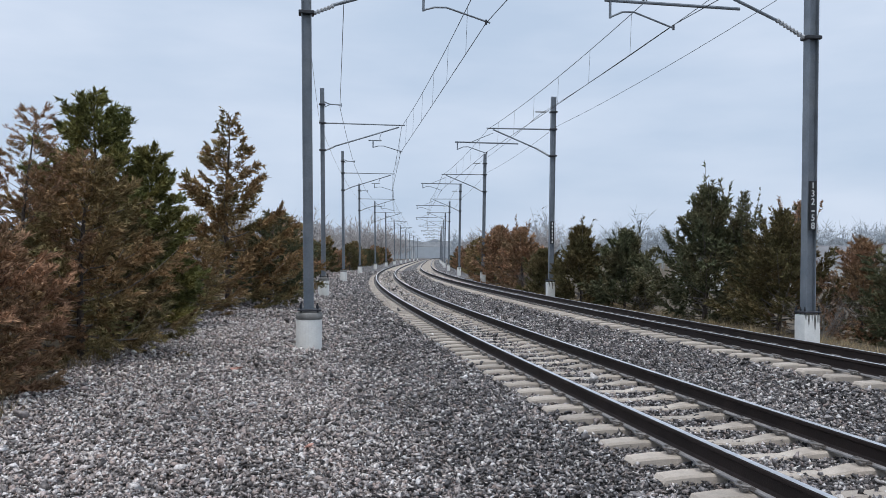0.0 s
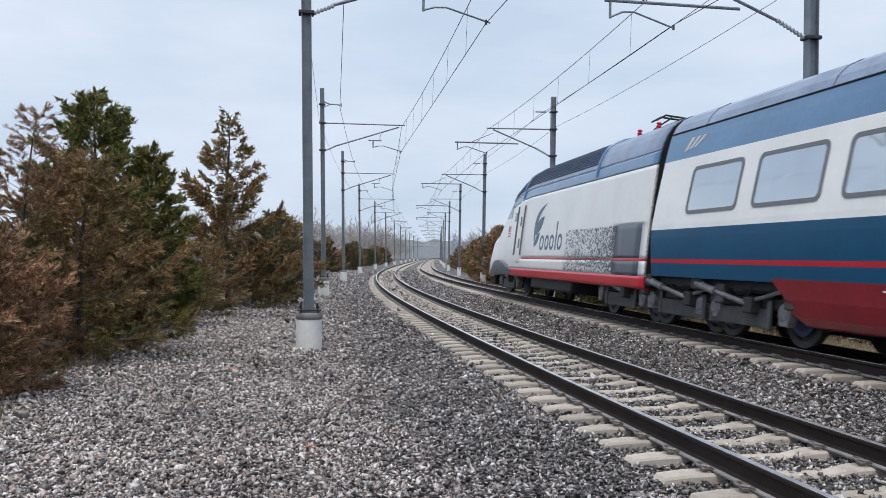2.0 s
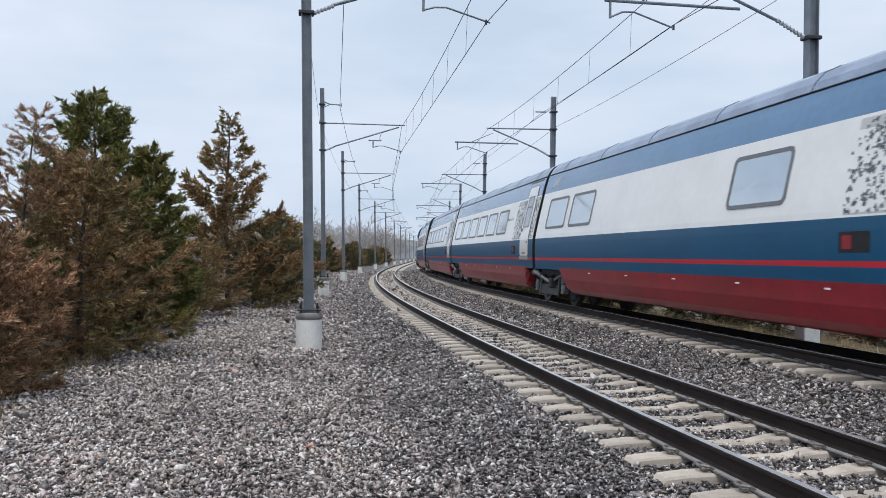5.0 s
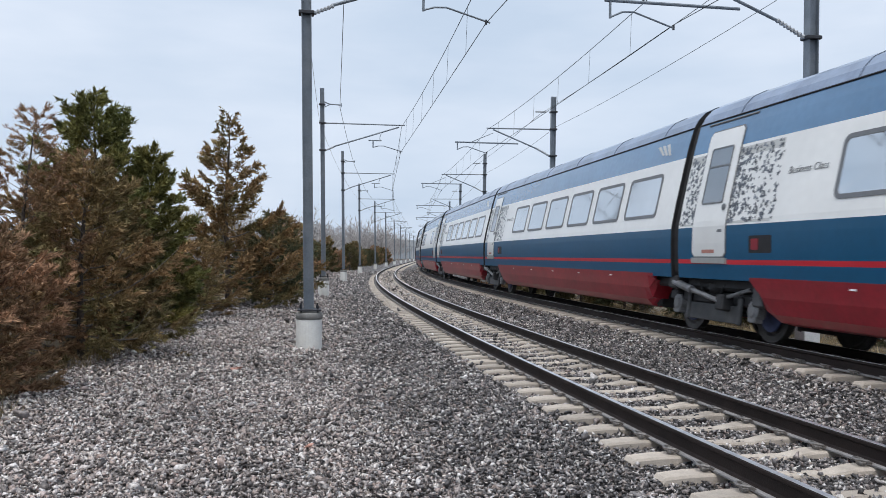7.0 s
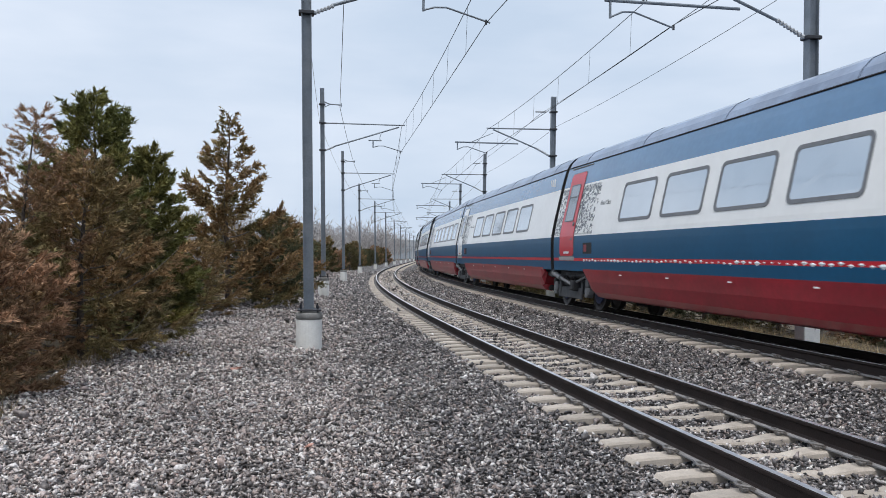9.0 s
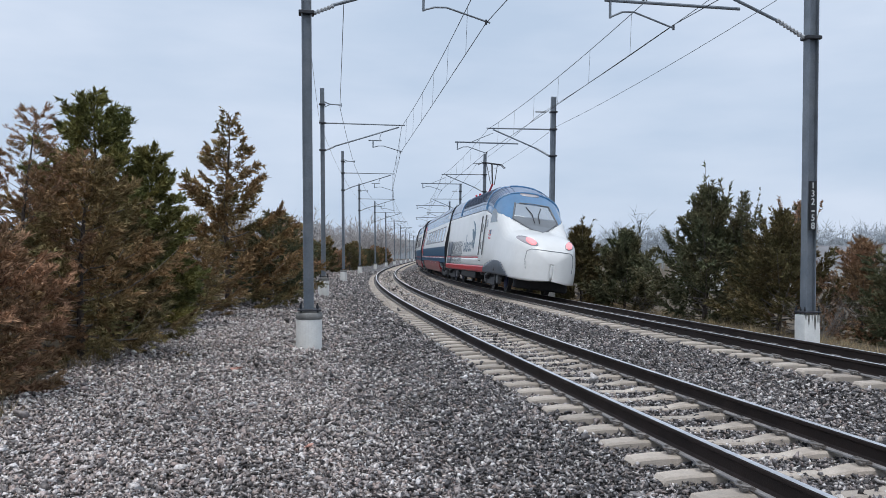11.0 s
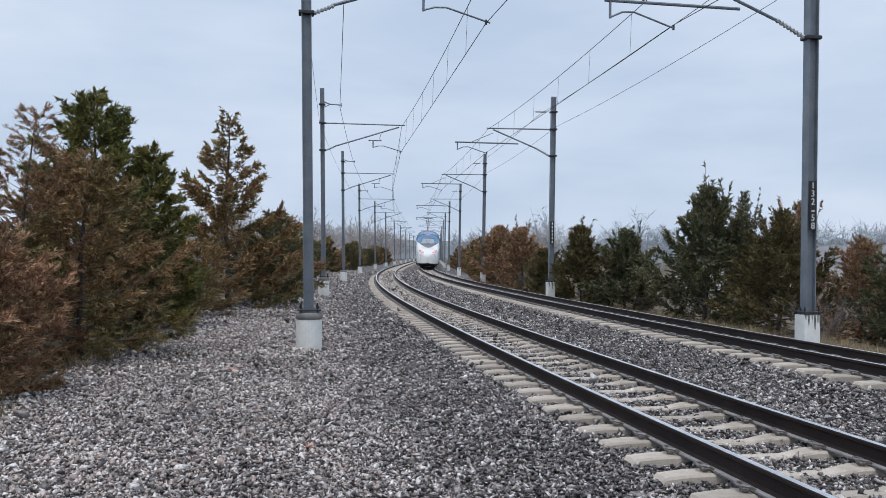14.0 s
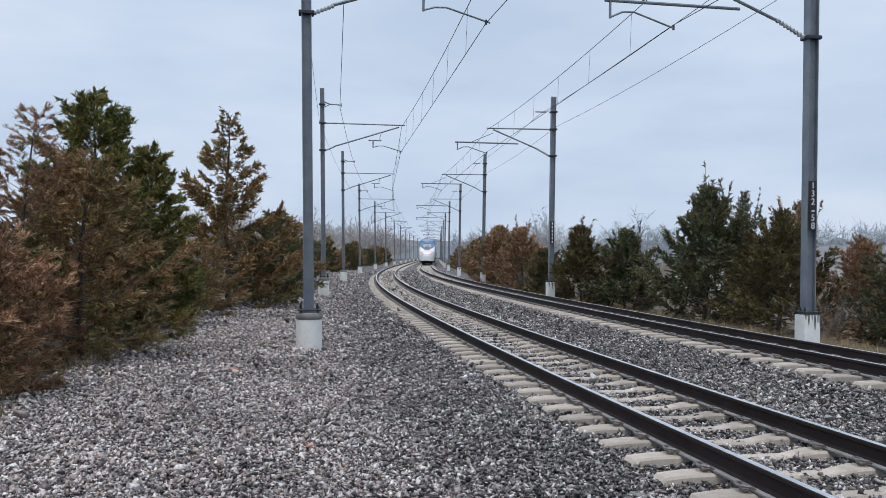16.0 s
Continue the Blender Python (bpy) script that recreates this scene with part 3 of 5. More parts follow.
def right_pole(m, lean, height, signs=True):
    p = thing("catenary_pole", m, "grey steel catenary pole on a square white pedestal", "catenary pole", "catenary poles along the farther track")
    z0 = pole_base(p, True, -0.7, 0.15, 0.15)
    part("mast", h_beam(height - z0, 0.115, 0.115).moved(Matrix.Translation((0, 0, z0))), M_STEEL, p, "grey galvanised H-section mast", m=pose(0, 0, 0, 0, lean, 0))
    dx = math.sin(radians(lean))
    part("top_tube", Shape().tube([(dx * 8 - 0.1, 0, 8.3), (-3.2, 0, 8.28)], 0.034, 8), M_STEEL, p)
    part("strut", Shape().tube([(dx * 7 - 0.75, 0, 7.32), (-2.88, 0, 8.22)], 0.036, 8), M_STEEL, p)
    part("strut_insulator", insulator(Shape(), (dx * 7 - 0.16, 0, 7.0), (dx * 7 - 0.85, 0, 7.37), 0.06, 8), M_INSUL, p, "ribbed grey insulator")
    part("top_insulator", insulator(Shape(), (dx * 8 - 0.16, 0, 8.3), (-0.7, 0, 8.3), 0.045), M_INSUL, p, "ribbed grey insulator")
    for z in (7.0, 8.3, 9.15):
        part("clamp", Shape().box(-0.18 + dx * z, 0.18 + dx * z, -0.15, 0.15, z - 0.04, z + 0.04, 0.012), M_DARKSTEEL, p, "dark bolted clamp")
    part("support_tube", Shape().tube([(-1.65, 0, 7.56), (-4.75, 0, 7.58)], 0.036, 8), M_STEEL, p, "horizontal tube that carries the registration arm")
    part("stay", Shape().tube([(-3.9, 0, 7.62), (-2.9, 0, 8.05)], 0.018, 6), M_STEEL, p)
    part("registration_arm", Shape().tube([(-4.63, 0, 7.58), (-4.63, 0, 7.2)], 0.03, 8).tube([(-4.63, 0, 7.22), (-4.35, 0, 7.35), (-4.1, 0, 7.36), (-3.19, 0, 7.06)], 0.021, 8), M_STEEL, p, "bent tube that steadies the contact wire")
    part("wire_clamp", Shape().tube([(-3.19, 0, 7.02), (-3.19, 0, 7.12)], 0.025, 6), M_DARKSTEEL, p)
    sh = insulator(Shape(), (-0.25, 0, 9.15), (-0.8, 0, 9.15), 0.05)
    part("feeder_insulator", sh, M_INSUL, p, "ribbed grey insulator")
    return p


def pole_sign(p, readable):
    sg = part("number_plate_strip", Shape().box(-0.05, 0.13, -0.134, -0.120, 2.72, 3.80), M_BLACK, p, "narrow black strip with white characters")
    for i, ch in enumerate("132-58"):
        z = 3.70 - i * 0.178
        if readable:
            cu = bpy.data.curves.new("character", "FONT")
            cu.body, cu.size, cu.extrude, cu.align_x, cu.align_y = ch, 0.20, 0.002, "CENTER", "CENTER"
            if ch == "-":
                cu.size = 0.3
            tmp = bpy.data.objects.new("character", cu)
            me = bpy.data.meshes.new_from_object(tmp)
            bpy.data.objects.remove(tmp)
            me.materials.append(M_LETTER)
            part("character", me, M_LETTER, sg, m=pose(0.04, -0.137, z, 90, 0, 0))
        else:
            part("character", Shape().box(0.012, 0.068, -0.138, -0.135, z - 0.05, z + 0.05), M_LETTER, sg)
    return sg


POLE_S = [-12.0, 10.6, 33.3, 56.7, 84.7, 113.6, 144.0, 176.0, 210.0, 246.0, 284.0, 324.0, 366.0]
LEFT_O = [-4.0, -4.0, -3.65, -3.2, -3.2, -3.05] + [-3.1] * 7
RIGHT_O = [7.2, 6.93, 7.3, 7.35, 7.6, 7.45] + [7.4] * 7
LEFT_Z = [0.0, 0.02, 0.1, 0.05, 0.0, 0.0] + [0.0] * 7
RIGHT_Z = [-0.28] * 13


def pole_frame(s, o, z):
    return Matrix.Translation(spot(s, o, z)) @ Matrix.Rotation(-heading(s), 4, "Z")


def build_poles():
    lp = left_pole(pole_frame(POLE_S[1], LEFT_O[1], LEFT_Z[1]), -0.9, 9.6)
    rp = right_pole(pole_frame(POLE_S[3], RIGHT_O[3], RIGHT_Z[3]), 0.6, 9.9)
    for i in range(len(POLE_S)):
        if i != 1:
            copy_thing(lp, pole_frame(POLE_S[i], LEFT_O[i], LEFT_Z[i]))
        if i not in (1, 2, 3):
            copy_thing(rp, pole_frame(POLE_S[i], RIGHT_O[i], RIGHT_Z[i]))
    for i, readable in ((1, True), (2, False)):
        q = copy_thing(rp, pole_frame(POLE_S[i], RIGHT_O[i], RIGHT_Z[i]))
        pole_sign(q, readable)
        q["label"] = "grey steel catenary pole with a vertical black and white number strip"


def build_wires():
    def run(name, label, o_list, z_list, lx, lz, sag, droppers=None, r=0.007):
        w = thing(name, Matrix.Identity(4), label, "overhead wire")
        for i in range(len(POLE_S) - 1):
            a, b = (spot(POLE_S[k], o_list[k] + lx, z_list[k] + lz) for k in (i, i + 1))
            hang = lambda a, b, q, sg: Vector(a * (1 - q) + b * q) - Vector((0, 0, sg * 4 * q * (1 - q)))
            part("conductor", Shape().tube([hang(a, b, q, sag) for q in np.linspace(0, 1, 11)], r + 0.004 * min(1, i / 6), 5, False), M_WIRE, w)
            if droppers is not None and i < 7:
                c, d = (spot(POLE_S[k], o_list[k] + droppers[0], z_list[k] + droppers[1]) for k in (i, i + 1))
                for q in np.linspace(0.12, 0.88, 6):
                    part("dropper", Shape().tube([hang(a, b, q, sag), hang(c, d, q, 0.02)], 0.004, 4, False), M_WIRE, w)
    lz, rz = LEFT_Z, RIGHT_Z
    run("messenger_wire", "dark messenger wire with droppers over the nearer track", LEFT_O, lz, 3.63, 7.88, 0.20, (3.59, 6.66), 0.009)
    run("contact_wire", "dark contact wire over the nearer track", LEFT_O, lz, 3.59, 6.65, 0.02, None, 0.009)
    run("messenger_wire", "dark messenger wire with droppers over the farther track", RIGHT_O, rz, -3.15, 8.23, 0.20, (-3.19, 7.13), 0.009)
    run("contact_wire", "dark contact wire over the farther track", RIGHT_O, rz, -3.19, 7.13, 0.02, None, 0.009)
    run("feeder_wire", "single dark feeder wire on the pole brackets", LEFT_O, lz, 0.69, 8.72, 0.12, None, 0.010)
    run("ground_wire", "thin dark ground wire beside the poles", LEFT_O, lz, -0.25, 7.95, 0.15, None, 0.006)
    run("feeder_wire", "single dark feeder wire on pole insulators", RIGHT_O, rz, -0.6, 9.02, 0.12, None, 0.009)
    run("ground_wire", "thin dark ground wire beside the poles", RIGHT_O, rz, 0.25, 8.45, 0.15, None, 0.007)


# ---- trees ----
def sprays(pos, direc, length, width, rng):
    """Small flat feathery sprays: one pointed blade each, at given places and directions."""
    n = len(pos)
    d = direc / np.linalg.norm(direc, axis=1)[:, None]
    a = np.cross(d, rng.normal(size=(n, 3))); a /= np.linalg.norm(a, axis=1)[:, None]
    L, W = length[:, None], width[:, None]
    v = np.stack([pos - a * W, pos + a * W, pos + d * L], 1).reshape(-1, 3)
    return v, np.arange(3 * n).reshape(n, 3)


def cedar(name, m, label, height, width, seed, leaf, density=1.0, rich=1.0, thin_top=0.0, shape=0.8, low=0.0, up=0.55, spray=1.0, limbs=48, spires=0, cap=30000, group="cedars beside the railway"):
    """Red cedar: tapered trunk, rising limbs with side twigs, a crown of thousands of small sprays."""
    rng = np.random.default_rng(seed)
    t = thing(name, m, label, "tree", group)
    lean = rng.normal(0, 0.03, 2)
    axis = lambda z: np.stack([lean[0] * z + 0.05 * np.sin(z * 1.3 + seed), lean[1] * z + 0.05 * np.cos(z * 1.1 + seed), z], -1)
    zs = np.linspace(-0.3, height * 0.97, 9)
    tr = Shape().tube([tuple(a) for a in axis(zs)], [max(0.006, 0.021 * width * (1 - z / height) ** 0.8) if z > 0 else 0.026 * width for z in zs], 7)
    part("trunk", tr, M_TRUNK, t, smooth=True)
    lb = Shape()
    P, D, Ln, Wd = [], [], [], []
    for i in range(limbs + spires):
        u = (i + rng.uniform(0, 1)) / limbs if i < limbs else rng.uniform(0.35, 0.6)
        z = height * (low + (0.97 - low) * u ** 0.92)
        prof = (1 - u) ** shape * (0.75 + 0.25 * min(1, u / 0.12)) + 0.03
        L = width * 0.5 * prof * rng.uniform(0.62, 1.18) + 0.12
        az = i * 2.39996 + rng.uniform(-0.5, 0.5)
        el = up * (-0.05 + 1.2 * min(u, 0.25) / 0.25 * 0.25 + 0.9 * u) + rng.normal(0, 0.12)
        if i >= limbs:
            el, L = rng.uniform(1.15, 1.4), height * rng.uniform(0.32, 0.55)
        d = np.array([math.cos(az) * math.cos(el), math.sin(az) * math.cos(el), math.sin(el)])
        b0 = axis(np.array([z]))[0]
        bend = rng.uniform(0.08, 0.46) * L
        q = np.linspace(0, 1, 5)[:, None]
        pts = b0 + d * L * q + np.array([0, 0, 1.0]) * bend * q ** 2 - np.array([0, 0, 0.25 * L * (1 - u)]) * q * (1 - q)
        lb.tube([tuple(a) for a in pts], [max(0.004, 0.012 * L * (1 - 0.8 * k)) for k in np.linspace(0, 1, 5)], 4, False)
        dens = density * (1 - thin_top * max(0, (u - 0.45) / 0.55))
        nt = max(4, int(14 * L * dens + 5 * dens)) if i < limbs else int(16 * L)
        for _ in range(nt):
            k = rng.uniform(0.16, 1.0) ** 0.6
            b = b0 + d * L * k + np.array([0, 0, 1.0]) * bend * k * k - np.array([0, 0, 0.25 * L * (1 - u)]) * k * (1 - k)
            flat = np.array([d[1], -d[0], 0.0]); flat /= np.linalg.norm(flat) + 1e-6
            side = flat * rng.choice((-1.0, 1.0)) + rng.normal(0, 0.38, 3); side -= d * side.dot(d); side /= np.linalg.norm(side)
            td = d * 0.75 + side * rng.uniform(0.4, 1.0) + np.array([0, 0, rng.uniform(-0.25, 0.30)])
            td /= np.linalg.norm(td)
            tl = (0.15 + 0.22 * L * (1 - 0.5 * k)) * rng.uniform(0.55, 1.15) if i < limbs else rng.uniform(0.1, 0.26) * (1.25 - k)
            ns = max(5, int(52 * rich * tl / 0.35 * min(1.0, dens + 0.3)))
            r = rng.uniform(0.1, 1.0, ns)[:, None]
            P.append(b + td * tl * r + rng.normal(0, 0.014, (ns, 3)))
            D.append(td * 1.0 + rng.normal(0, 0.48, (ns, 3)) + np.array([0, 0, 0.2]))
            Ln.append(rng.uniform(0.05, 0.12, ns) * spray); Wd.append(rng.uniform(0.007, 0.015, ns) * spray)
    P, D, Ln, Wd = (np.concatenate(a) for a in (P, D, Ln, Wd))
    if len(P) > cap:
        grow = (len(P) / cap) ** 0.5
        pick = rng.permutation(len(P))[:cap]
        P, D, Ln, Wd = P[pick], D[pick], Ln[pick] * grow ** 0.8, Wd[pick] * grow ** 1.2
    v, f = sprays(P, D, Ln, Wd, rng)
    part("branching", lb, M_BARK, t)
    part("crown", np_mesh("crown", v, f, leaf), leaf, t)
    return t


def bare_shrub(m, seed, height, width, group="bare shrubs"):
    rng = np.random.default_rng(seed)
    t = thing("bare_shrub", m, "leafless grey shrub of thin tangled twigs", "shrub", group)
    sh = Shape()
    for i in range(26):
        az, el = rng.uniform(0, 6.28), rng.uniform(0.6, 1.4)
        L = height * rng.uniform(0.6, 1.1)
        p = np.array([rng.normal(0, 0.08), rng.normal(0, 0.08), -0.05])
        d = np.array([math.cos(az) * math.cos(el) * width / height, math.sin(az) * math.cos(el) * width / height, math.sin(el)])
        end = p + d * L
        sh.tube([tuple(p), tuple(p + d * L * 0.5 + rng.normal(0, 0.04, 3)), tuple(end)], [0.010, 0.007, 0.003], 4, False)
        for _ in range(9):
            k = rng.uniform(0.3, 1)
            b = p + d * L * k
            e = b + (d + rng.normal(0, 0.6, 3)) * L * rng.uniform(0.12, 0.32)
            sh.tube([tuple(b), tuple(e)], [0.005, 0.002], 3, False)
            for _ in range(2):
                b2 = b + (e - b) * rng.uniform(0.4, 1)
                sh.tube([tuple(b2), tuple(b2 + rng.normal(0, 0.14, 3) * L * 0.4)], [0.003, 0.0015], 3, False)
    part("twig_tangle", sh, M_GREYBARK, t)
    return t


def at_plan(x, y, z=0.0, turn=0.0, scale=1.0):
    return pose(x, y, z, 0, 0, turn) @ Matrix.Scale(scale, 4)


def ground_z(x, y):
    o = x - float(np.interp(y, LINE_Y, LINE_X))
    return float(np.interp(o, [-40, -14, -9.5, -8, 8.6, 9.2, 11, 16, 40, 200], [-0.8, -0.25, -0.05, -0.02, -0.45, -0.48, -0.6, -1.1, -1.8, -2.2]))


def build_trees():
    green = "dense green red cedar with olive sprays"
    bronze = "red cedar with bronzed brown winter foliage"
    thin = "sparse brown cedar with a thin open top"
    dark = "dark green cedar with several pointed tops"
    left = [  # x, y, height, width, foliage, density, richness, thin top, label
        (-6.15, 10.4, 2.4, 2.4, M_RUST, 1.2, 1.5, 0.0, bronze), (-7.4, 11.4, 3.2, 3.2, M_BRONZE, 1.2, 1.2, 0.2, bronze),
        (-6.95, 13.7, 4.4, 2.3, M_RUST, 0.9, 1.2, 0.6, thin), (-6.25, 14.5, 3.45, 3.3, M_BRONZE, 1.15, 1.5, 0.1, bronze),
        (-8.45, 20.0, 5.6, 3.9, M_GREEN, 1.5, 1.6, 0.0, green), (-7.15, 20.3, 4.35, 2.5, M_GREEN, 1.6, 1.6, 0.0, green),
        (-7.3, 24.5, 2.2, 2.6, M_BRONZE, 0.8, 1.0, 0.2, bronze), (-7.35, 28.5, 6.8, 4.8, M_BRONZE, 1.5, 1.4, 0.66, thin),
        (-6.6, 31.5, 3.4, 3.2, M_DEEPGREEN, 1.0, 1.2, 0.25, dark), (-7.2, 36.5, 3.6, 3.6, M_BRONZE, 1.0, 1.0, 0.2, bronze),
        (-9.6, 25.0, 3.6, 3.4, M_BRONZE, 0.9, 0.9, 0.2, bronze), (-10.5, 13.5, 4.0, 3.4, M_BRONZE, 0.9, 0.9, 0.3, bronze),
        (-6.75, 17.4, 2.7, 2.5, M_OLIVE, 1.1, 1.3, 0.1, bronze), (-7.6, 17.0, 3.9, 2.6, M_RUST, 0.9, 1.1, 0.3, bronze)]
    made = []
    for i, (x, y, h, w, leaf, dn, rich, tt, lab) in enumerate(left):
        made.append(cedar("cedar_tree", at_plan(x, y, ground_z(x, y) - 0.02), lab, h, w * 1.1, 100 + i, leaf, dn, rich * (1.35 if y < 15 else 1.0), tt, shape=1.05 if tt > 0.32 else 0.72, limbs=78, up=0.42 if leaf is not M_GREEN else 0.7, spray=0.72 if y < 15 else 0.95, cap=64000 if y < 22 else 36000))
    right = [(9.75, 31.0, 4.7, 3.7, M_DEEPGREEN, 1.25, 0.15, dark), (10.75, 30.6, 4.8, 1.7, M_DEEPGREEN, 0.7, 0.7, thin),
             (11.2, 28.0, 3.8, 3.2, M_OLIVE, 1.2, 0.2, dark), (12.5, 29.4, 4.5, 2.0, M_RUST, 0.6, 0.7, thin), (13.2, 26.4, 3.1, 2.3, M_RUST, 0.75, 0.3, thin),
             (14.0, 24.8, 3.1, 3.0, M_DEEPGREEN, 1.1, 0.1, dark), (15.3, 23.5, 3.7, 3.4, M_DEEPGREEN, 1.0, 0.2, dark),
             (7.95, 36.5, 3.2, 2.5, M_DEEPGREEN, 1.3, 0.0, dark), (6.65, 40.5, 3.5, 2.4, M_OLIVE, 1.2, 0.1, dark),
             (5.4, 57.0, 4.0, 3.2, M_RUST, 1.0, 0.1, bronze), (4.4, 64.0, 4.3, 3.6, M_RUST, 0.95, 0.1, bronze),
             (5.9, 47.5, 2.3, 2.4, M_OLIVE, 0.95, 0.1, dark)]
    for i, (x, y, h, w, leaf, dn, tt, lab) in enumerate(right):
        made.append(cedar("cedar_tree", at_plan(x, y, ground_z(x, y) - 0.02), lab, h, w * 1.24, 200 + i, leaf, dn, 0.9, tt, shape=0.82, up=1.2, low=0.0, limbs=110, spray=1.1 if y < 33 else 1.4, spires=9, cap=46000 if y < 33 else 26000))
    rng = random.Random(9)
    light = []
    for k, (h, w, leaf, lab) in enumerate(((4.0, 3.8, M_BRONZE, bronze), (3.4, 3.4, M_OLIVE, dark), (4.3, 3.6, M_RUST, bronze), (3.0, 3.2, M_DEEPGREEN, dark))):
        x, y, _ = spot(44 + 5 * k, -7.6 if k % 2 else -6.9)
        light.append(cedar("cedar_tree", at_plan(x, y, ground_z(x, y) - 0.02), lab, h, w, 400 + k, leaf, 0.9, 0.8, 0.2, spray=1.8, limbs=40, cap=7000))
    for s in np.arange(60, 190, 3.2):
        for side in (-1, 1):
            o = rng.uniform(-7.6, -5.0) if side < 0 else rng.uniform(9.6, 13.0)
            x, y, _ = spot(s + rng.uniform(-1.5, 1.5), o)
            src = rng.choice(light)
            k = rng.uniform(0.6, 1.05)
            c = copy_thing(src, pose(x, y, ground_z(x, y) - 0.02, 0, 0, rng.uniform(0, 360)))
            c.scale = (k, k, k * rng.uniform(0.85, 1.1))
    for s, o in ((14, -8.6), (20, -8.0), (24, -7.9), (3, -8.4), (28, 10.1), (36, 9.8), (42, 9.6), (47, 9.4), (52, 9.6), (17, 11.5)):
        x, y, _ = spot(s, o)
        bare_shrub(at_plan(x, y, ground_z(x, y)), int(s * 7 + 300), 1.1 + 0.5 * rng.random(), 1.6)


def build_grass():
    """Tufts of dry straw and twiggy litter along both edges of the stone."""
    rng = np.random.default_rng(21)
    P, D, L, W = [], [], [], []
    for o0, o1, n, s1 in ((-9.3, -7.25, 5200, 60), (7.6, 11.5, 8000, 75)):
        s = rng.uniform(-2, s1, n); o = rng.uniform(o0, o1, n)
        keep = np.array([noise.noise(Vector((a * 0.5, b * 0.9, 7))) for a, b in zip(s, o)]) > -0.12
        s, o = s[keep], o[keep]
        p = spot(s, o, 0.0)
        p[:, 2] = np.maximum([ground_z(a, b) for a, b in p[:, :2]], np.where(o < 0, bed_height(o, s), -9)) - 0.02
        for _ in range(5):
            P.append(p + rng.normal(0, 0.05, p.shape) * np.array([1, 1, 0])); D.append(np.array([0, 0, 1.0]) + rng.normal(0, 0.55, p.shape))
            L.append(rng.uniform(0.10, 0.42, len(p))); W.append(rng.uniform(0.003, 0.008, len(p)))
    v, f = sprays(np.concatenate(P), np.concatenate(D), np.concatenate(L), np.concatenate(W), rng)
    tagged(new("dry_grass", np_mesh("dry_grass", v, f, M_STRAW)), "tufts of dry straw-coloured grass at the edge of the ballast", "grass", kind="stuff")


def bare_tree_arrays(rng, n, place, h0, h1):
    """Many leafless trees: trunk, forks and fans of fine twigs as slim blades."""
    P, D, L, W = [], [], [], []
    for _ in range(n):
        x, y, z = place()
        h = rng.uniform(h0, h1)
        base = np.array([x, y, z])
        P.append(base[None]); D.append(np.array([[0, 0, 1.0]])); L.append([h * 0.75]); W.append([h * 0.018])
        k = 34
        q = rng.uniform(0.25, 0.75, k)[:, None]
        d = np.stack([rng.normal(0, 0.55, k), rng.normal(0, 0.55, k), rng.uniform(0.5, 1.2, k)], -1)
        b = base + np.array([0, 0, h]) * q
        bl = h * rng.uniform(0.18, 0.42, k)
        P.append(b); D.append(d); L.append(bl); W.append(bl * 0.022)
        for _ in range(7):
            r = rng.uniform(0.3, 1, k)[:, None]
            dn = d / np.linalg.norm(d, axis=1)[:, None]
            P.append(b + dn * bl[:, None] * r); D.append(d + rng.normal(0, 0.6, (k, 3))); L.append(bl * rng.uniform(0.25, 0.6, k)); W.append(bl * 0.015)
    return sprays(np.concatenate(P), np.concatenate(D), np.concatenate(L), np.concatenate(W), rng)


